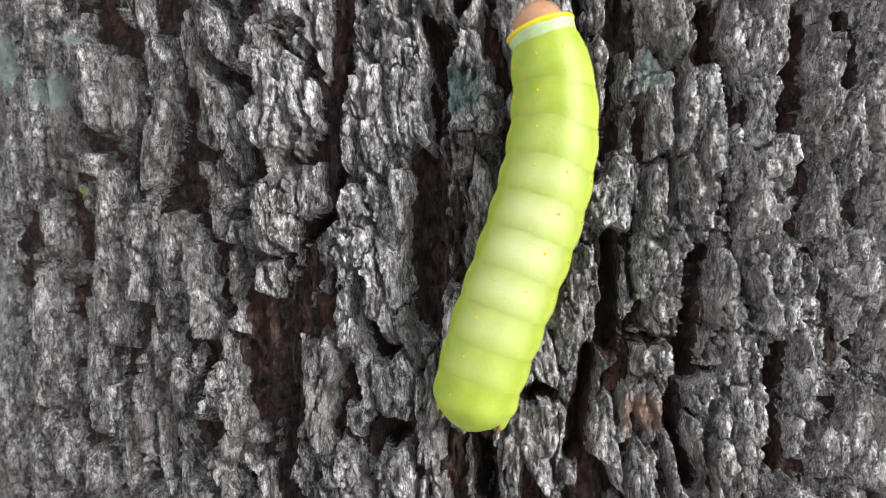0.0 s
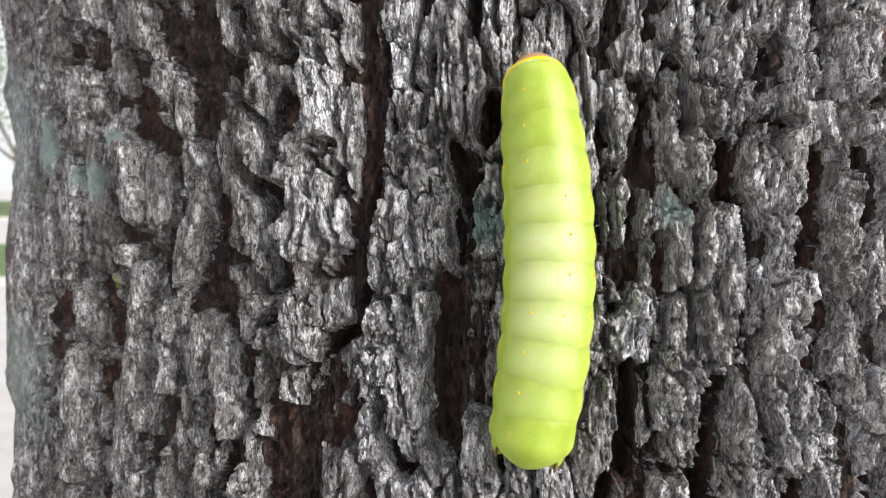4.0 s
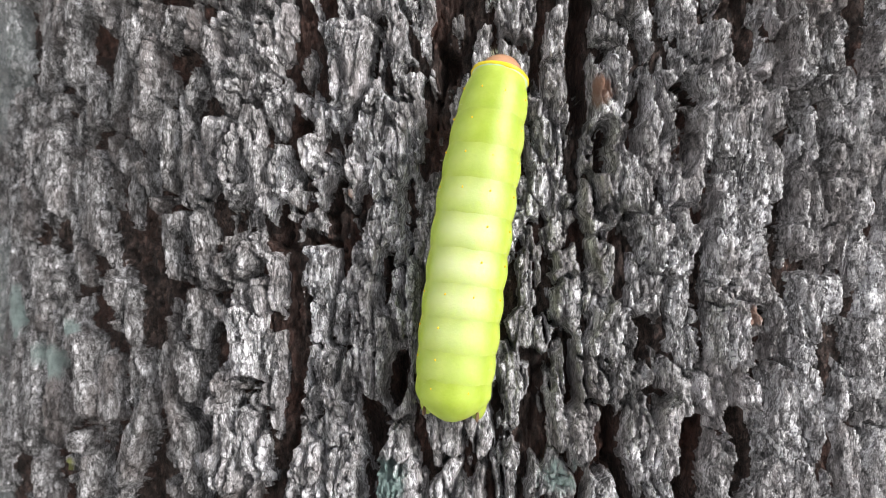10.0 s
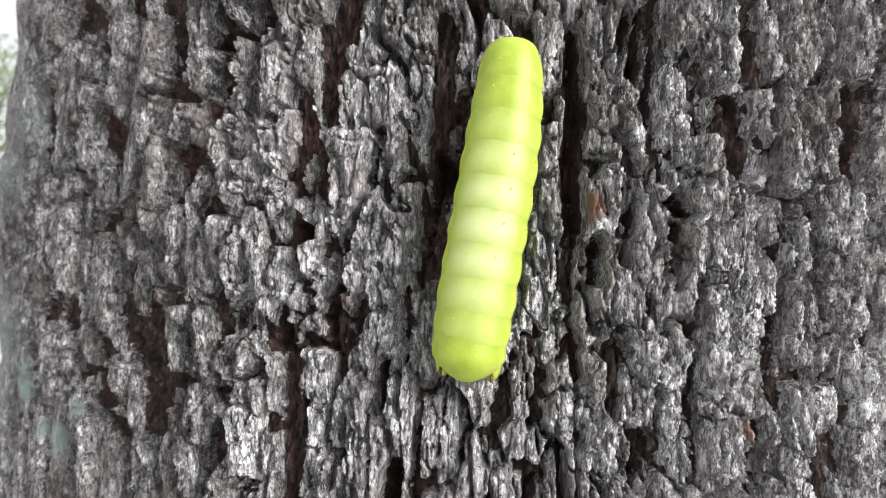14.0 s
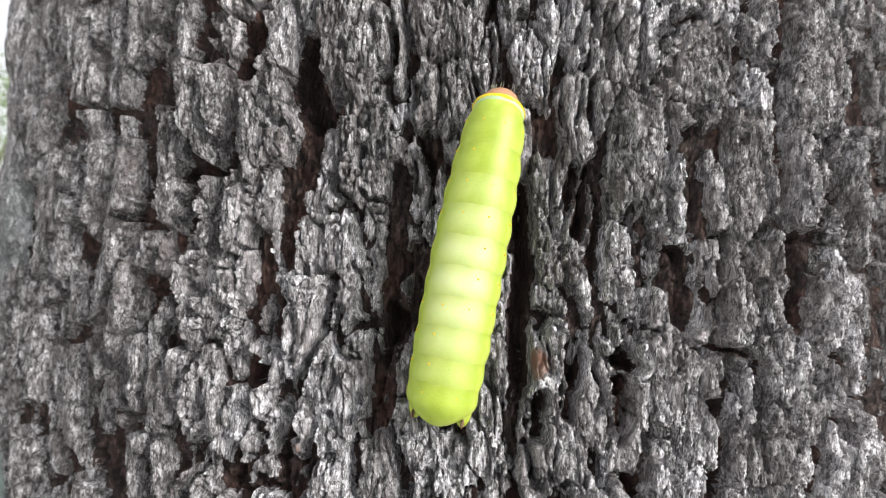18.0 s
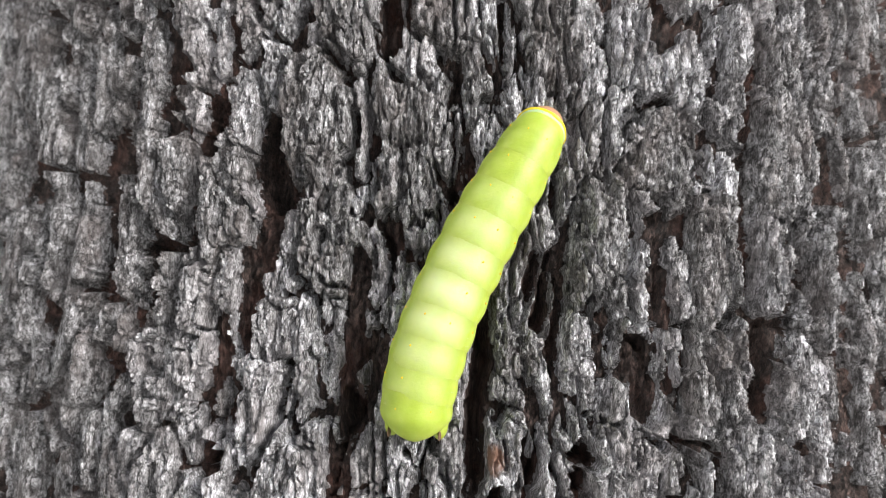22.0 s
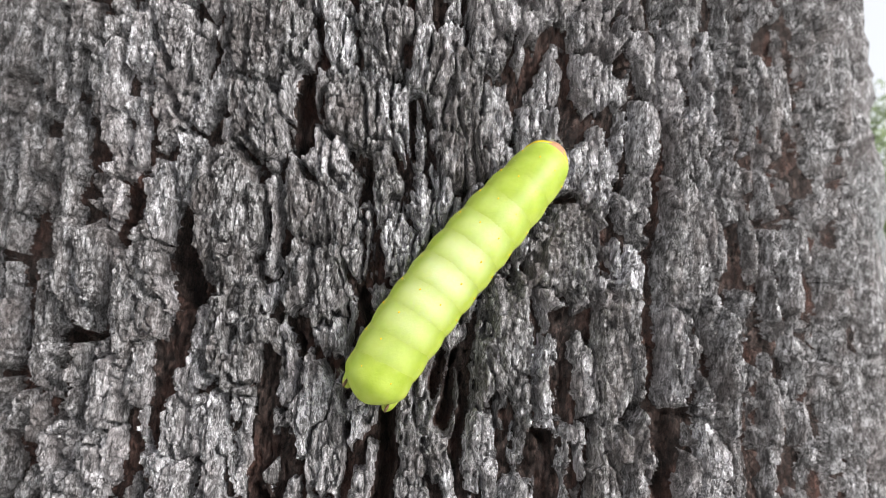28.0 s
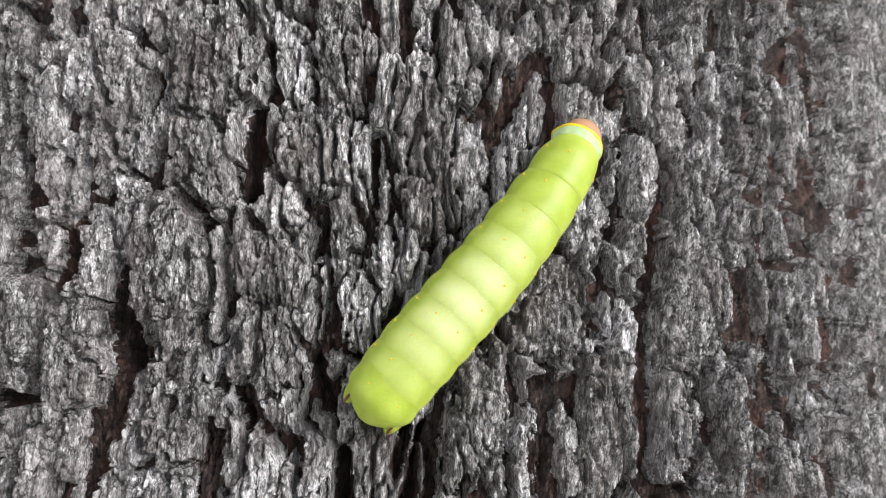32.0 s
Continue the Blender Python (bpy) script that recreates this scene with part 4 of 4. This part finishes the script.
# seconds, then tail, lower back, upper back and head: millimetres round and up the trunk
CRAWL = [
    (0, -30.9, -27.3, -23.8, -6.6, -16.6, 14.1, -18.2, 35.2),
    (0.5, -30.6, -24.8, -23.7, -6.0, -15.6, 16.0, -19.8, 36.1),
    (1, -31.7, -24.5, -24.1, -4.2, -15.5, 16.3, -19.8, 37.1),
    (1.5, -30.6, -23.8, -23.7, -1.6, -17.3, 18.6, -20.1, 39.3),
    (2, -30.3, -24.2, -23.0, -2.2, -17.6, 19.9, -23.1, 42.8),
    (2.5, -29.9, -23.2, -22.1, -0.3, -17.8, 22.4, -21.7, 44.6),
    (4.5, -24.1, -8.8, -20.0, 14.2, -19.5, 35.0, -19.3, 55.1),
    (5, -23.0, -3.7, -19.5, 19.6, -18.3, 40.5, -15.4, 62.6),
    (5.5, -20.3, 2.7, -18.3, 22.7, -16.4, 45.7, -12.2, 66.2),
    (6, -20.4, 6.1, -19.4, 26.6, -17.7, 48.3, -12.6, 69.3),
    (6.5, -20.1, 7.1, -18.3, 29.2, -15.9, 51.6, -13.1, 70.8),
    (7, -19.9, 10.5, -19.3, 32.2, -16.2, 54.4, -10.1, 74.6),
    (7.5, -18.7, 19.0, -17.9, 39.4, -14.4, 61.6, -10.1, 82.6),
    (8, -18.8, 21.8, -18.1, 45.1, -14.2, 65.6, -11.7, 85.2),
    (8.5, -18.7, 23.3, -16.2, 43.2, -13.5, 64.7, -10.7, 86.9),
    (9, -17.8, 27.6, -16.2, 48.4, -12.5, 71.0, -11.3, 91.9),
    (9.5, -18.8, 36.0, -16.0, 55.6, -12.7, 76.7, -9.4, 98.2),
    (10, -17.2, 38.9, -15.0, 57.5, -11.6, 79.7, -7.2, 99.9),
    (10.5, -17.2, 39.4, -13.8, 59.3, -11.4, 79.1, -6.1, 99.9),
    (11, -17.7, 40.1, -14.2, 60.6, -11.0, 82.6, -6.2, 103.8),
    (11.5, -17.6, 47.8, -14.1, 68.1, -10.7, 90.0, -5.8, 110.7),
    (12, -15.7, 53.8, -12.5, 72.6, -9.1, 94.5, -5.1, 113.9),
    (12.5, -14.8, 56.3, -12.2, 75.5, -9.5, 95.4, -6.1, 115.8),
    (13, -14.4, 56.3, -11.7, 76.4, -8.6, 97.3, -6.4, 117.9),
    (13.5, -14.2, 60.2, -10.7, 79.3, -7.0, 101.6, -4.9, 122.0),
    (14, -13.0, 65.4, -10.3, 84.4, -6.5, 106.8, -4.7, 125.9),
    (14.5, -12.6, 68.8, -9.8, 88.6, -5.0, 109.0, -1.0, 128.4),
    (15, -12.3, 71.0, -8.8, 89.8, -4.1, 110.3, 1.2, 131.0),
    (15.5, -11.9, 71.6, -8.1, 91.5, -3.4, 112.6, 1.4, 133.1),
    (17.5, -8.1, 85.1, -5.1, 104.9, -1.6, 126.3, 0.8, 145.9),
    (18, -8.1, 85.5, -4.7, 104.7, -0.9, 125.7, 3.6, 148.3),
    (18.5, -7.9, 86.5, -4.9, 105.9, -0.9, 126.8, 7.7, 150.0),
    (19, -8.1, 91.2, -3.1, 111.5, 0.5, 132.5, 13.7, 147.7),
    (19.5, -5.5, 96.1, -2.3, 113.8, 1.6, 133.8, 14.9, 153.9),
    (20, -5.4, 97.7, -1.8, 115.9, 2.5, 135.3, 19.1, 155.2),
    (20.5, -4.0, 98.8, -1.7, 117.7, 3.7, 136.6, 17.5, 158.3),
    (21, -4.1, 98.6, -1.8, 116.7, 5.2, 137.9, 17.7, 159.5),
    (21.5, -4.2, 98.9, -1.2, 118.7, 5.5, 138.6, 17.6, 162.4),
    (22, -3.6, 100.7, -0.5, 120.1, 9.0, 142.3, 20.1, 163.6),
    (22.5, -3.1, 105.7, 0.8, 124.2, 10.1, 143.8, 24.3, 164.5),
    (23, -1.5, 110.2, 3.2, 129.0, 13.0, 147.4, 28.2, 161.3),
    (23.5, -0.4, 111.8, 4.3, 128.4, 11.9, 146.4, 28.1, 161.5),
    (24, -1.0, 112.4, 3.4, 129.1, 12.5, 146.9, 28.9, 160.6),
    (24.5, -0.9, 112.2, 3.4, 128.8, 13.1, 147.7, 29.2, 164.0),
    (25, 0.1, 112.4, 5.2, 131.4, 14.9, 151.8, 33.3, 169.7),
    (25.5, -0.4, 112.8, 6.0, 131.7, 16.2, 152.4, 34.1, 172.0),
    (26, 1.0, 117.8, 7.0, 135.3, 19.6, 153.7, 36.8, 175.3),
    (26.5, 2.4, 122.6, 11.0, 141.5, 24.2, 159.3, 37.8, 177.1),
    (28.5, 3.3, 125.8, 14.5, 144.8, 26.8, 162.3, 41.9, 182.3),
    (29, 3.5, 126.7, 14.6, 145.1, 27.0, 163.4, 43.3, 185.4),
    (29.5, 7.3, 133.7, 17.6, 150.4, 29.5, 166.7, 45.8, 188.1),
    (30, 8.9, 136.5, 20.3, 151.2, 32.6, 167.9, 46.8, 187.0),
    (30.5, 10.4, 138.2, 21.6, 153.5, 33.9, 169.2, 46.5, 186.7),
    (31, 10.2, 138.4, 21.1, 153.8, 33.8, 170.5, 49.1, 189.1),
    (31.5, 10.5, 138.8, 20.9, 154.5, 33.2, 171.5, 49.7, 193.0),
    (32, 11.9, 138.6, 23.2, 154.4, 36.3, 171.8, 51.0, 196.5),
]


def body_point(row, u):
    """Place, forward and outward on the body's middle line at u (0 tail, 1 head) for one row."""
    p = [Vector(on_trunk(row[1 + 2 * i], row[2 + 2 * i], 7.5)) for i in range(4)]
    k = (0, 1 / 3, 2 / 3, 1)
    out, der = Vector((0, 0, 0)), Vector((0, 0, 0))
    for i in range(4):
        o = [k[j] for j in range(4) if j != i]
        den = (k[i] - o[0]) * (k[i] - o[1]) * (k[i] - o[2])
        out += p[i] * ((u - o[0]) * (u - o[1]) * (u - o[2]) / den)
        der += p[i] * (((u - o[1]) * (u - o[2]) + (u - o[0]) * (u - o[2]) + (u - o[0]) * (u - o[1])) / den)
    q = STAND.inverted() @ out
    away = STAND.to_3x3() @ Vector((q.x - TX - SLOPE * (q.z - 0.084), q.y - TY, 0)).normalized()
    return out, der.normalized(), away


def body_pose(row, u):
    p, f, n = body_point(row, 0.013 + u * 0.99)
    side = f.cross(n).normalized()
    n = side.cross(f).normalized()
    m = Matrix((side, f, n)).transposed().to_4x4()
    m.translation = p
    return m


def lathe(rows, flat, seed, ripple=0.0):
    """A closed body of rings along y: rows of (y, radius); slightly lobed where it folds."""
    bm = bmesh.new()
    loops = []
    for y, r in rows:
        loop = []
        for j in range(48):
            a = 2 * math.pi * j / 48
            k = 1 + ripple * noise.noise((3 * math.cos(a) + seed, 3 * math.sin(a), y * 420))
            lobe = 0.10 * max(0, 1 - abs(y / 0.0038 + 0.15) ** 1.6) if len(rows) > 9 else 0.02
            side = 1 + lobe * max(0, 1 - abs(math.sin(a) + 0.2) / 0.5)
            belly = 0.9 if math.sin(a) < 0 else 1.0
            loop.append(bm.verts.new((r * k * side * math.cos(a), y, r * k * flat * belly * math.sin(a))))
        loops.append(loop)
    for a, b in zip(loops, loops[1:]):
        for j in range(48):
            bm.faces.new((a[j], a[(j + 1) % 48], b[(j + 1) % 48], b[j]))
    bm.faces.new(loops[0])
    bm.faces.new(list(reversed(loops[-1])))
    bmesh.ops.recalc_face_normals(bm, faces=bm.faces)
    for f in bm.faces:
        f.smooth = True
    return bm


def ball(r, sx, sy, sz, at=(0, 0, 0)):
    bm = bmesh.new()
    bmesh.ops.create_icosphere(bm, subdivisions=3 if r > 0.001 else 2, radius=r)
    for v in bm.verts:
        v.co = Vector((v.co.x * sx + at[0], v.co.y * sy + at[1], v.co.z * sz + at[2]))
    for f in bm.faces:
        f.smooth = True
    return bm


def hairs(bm, root, way, length, r=0.00003):
    """Adds one fine tapered hair."""
    way = Vector(way).normalized()
    side = way.orthogonal().normalized()
    other = way.cross(side)
    base = [bm.verts.new(Vector(root) + r * (math.cos(a) * side + math.sin(a) * other)) for a in (0, 2.1, 4.2)]
    tip = bm.verts.new(Vector(root) + way * length)
    for k in range(3):
        bm.faces.new((base[k], base[(k + 1) % 3], tip))


SEGMENTS = []
hair_rng = random.Random(3)
GIRTH = (0.93, 0.97, 1.0, 1.0, 1.0, 1.0, 0.985, 0.96, 0.91, 0.83)
for i, girth in enumerate(GIRTH):
    u = 0.072 + 0.088 * i
    r = 0.0065 * girth
    rows = []
    for k in range(25):
        x = k / 24
        if i == 0:
            curve = math.sin(math.pi / 2 * min(1, (x + 0.02) / 0.55)) ** 0.62 if x < 0.55 else 1 - 0.012 * ((x - 0.55) / 0.45) ** 2 - 0.12 * max(0, (x - 0.84) / 0.16) ** 2
        else:
            curve = 1.0 - 0.035 * abs(2 * x - 1) ** 2 - 0.12 * max(0, (abs(2 * x - 1) - 0.8) / 0.2) ** 2 + 0.005 * (0.5 - x)
        if i == 9 and x > 0.5:
            curve *= 1 - 0.24 * ((x - 0.5) / 0.5) ** 2.0
        along_body = min(9, max(0, i + (x - 0.5) * 1.9))
        girth_here = GIRTH[int(along_body)] + (along_body % 1) * (GIRTH[min(9, int(along_body) + 1)] - GIRTH[int(along_body)])
        rows.append(((x - 0.5) * (0.0106 if i else 0.0098), 0.0065 * girth_here * curve))
    ob = part("body_segment" if i else "tail_segment", lathe(rows, 0.92, i, 0.003), BANDED[BANDS[i]] if BANDS[i] else SKIN, caterpillar, "whitish band with painted sheen across yellow-green skin" if 2 <= i <= 6 else "")
    for a in (15, 69, 111, 165) if i else (60, 120):
        ca, sa = math.cos(radians(a + 6 * math.sin(i))), math.sin(radians(a))
        lift = r * (1.0 if abs(ca) < 0.7 else 1.015)
        wart = ball(0.00016, 1, 1.3, 0.6, (lift * ca, 0.0008, lift * 0.92 * sa))
        part("tubercle", wart, TUBERCLE, ob, "tiny yellow tubercle")
    bm = bmesh.new()
    for k in range(7):
        a = hair_rng.choice((-1, 1)) * hair_rng.uniform(62, 100)
        y = hair_rng.uniform(-0.003, 0.003)
        d = Vector((math.sin(radians(a)), hair_rng.uniform(-0.4, 0.4), math.cos(radians(a)) * 0.92))
        hairs(bm, (d.x * r * 0.99, y, d.z * r * 0.99), d, hair_rng.uniform(0.0006, 0.0014))
    part("hairs", bm, HAIR, ob, "sparse fine pale hairs")
    if i in (2, 3, 4, 5):
        for sx in (-1, 1):
            part("proleg", ball(0.0019, 1.0, 1.0, 1.7, (sx * 0.0036, 0, -0.0058)), SKIN, ob)
    if i in (7, 8, 9):
        for sx in (-1, 1):
            part("leg", ball(0.0008, 0.9, 0.9, 2.6, (sx * 0.0028, 0.0005, -0.0058)), HEAD, ob, "short tan leg")
    if i == 0:
        for sx in (-1, 1):
            part("clasper", ball(0.0030, 0.5, 1.0, 1.2, (sx * 0.0043, -0.0018, -0.0032)), SKIN, ob)
            part("clasper_edge", ball(0.0022, 0.14, 0.45, 1.1, (sx * 0.0045, -0.0037, -0.0010)), CLASPER, ob, "thin brown edge of the clasper")
    SEGMENTS.append((ob, u))

collar = part("collar", lathe([(-0.0034, 0.0043), (-0.0022, 0.0045), (-0.0010, 0.0046), (0.0002, 0.0047), (0.0012, 0.0049), (0.0017, 0.0048)], 0.95, 31, 0.02), COLLAR, caterpillar, "pale bluish green collar behind the head")
part("rim", lathe([(0.0011, 0.0048), (0.0015, 0.0051), (0.0018, 0.0050), (0.0021, 0.0044)], 0.95, 32, 0.02), RIM, collar, "bright yellow front rim")
SEGMENTS.append((collar, 0.922))
head = part("head", ball(0.0038, 1.0, 0.95, 0.95), HEAD, caterpillar, "rounded tan brown head")
bm = bmesh.new()
for k in range(40):
    d = Vector((hair_rng.uniform(-1, 1), hair_rng.uniform(0.2, 1), hair_rng.uniform(-0.5, 1))).normalized()
    hairs(bm, d * 0.0038, d, hair_rng.uniform(0.0006, 0.0014))
part("hairs", bm, HAIR, head, "short pale bristles")
SEGMENTS.append((head, 0.953))


TUCKED = (
    (0, 0), (2.5, 0), (4.5, 0.9), (5.1, 0.2), (6, 0), (7, 0.8), (7.6, 0.2), (8.2, 0.2), (8.8, 0.95), (9.4, 0.5), (10, 0.3), (10.6, 0.4), (11.2, 0.95), (12, 0.6), (12.8, 0.95), (14.4, 0.95), (15.2, 0.6),
    (17.6, 0.7), (18.4, 0.3), (19, 0), (20, 0), (21.6, 0.9), (22.4, 0.3), (23.2, 0), (26, 0.1), (26.5, 0.8), (28.5, 0.9), (29, 0.9), (29.5, 0.4), (30.5, 0.3), (31, 0.4), (31.5, 0.9), (31.8, 0.4), (32, 0.5),
)


def tuck(t):
    """How far the head is drawn in and bowed at a time."""
    for (t0, k0), (t1, k1) in zip(TUCKED, TUCKED[1:]):
        if t <= t1:
            x = (t - t0) / (t1 - t0)
            return k0 + (k1 - k0) * x * x * (3 - 2 * x)
    return TUCKED[-1][1]


def motions():
    home = [(row[0], body_pose(row, 0.5)) for row in CRAWL]
    walk(caterpillar, home)
    for ob, u in SEGMENTS:
        bow = 1.0 if u > 0.9 else 0.0
        walk(ob, [(t, m.inverted() @ body_pose(row, u) @ pose(0, -0.0012 * bow * tuck(t), -0.0026 * bow * tuck(t), -42 * bow * tuck(t))) for (t, m), row in zip(home, CRAWL)])


motions()
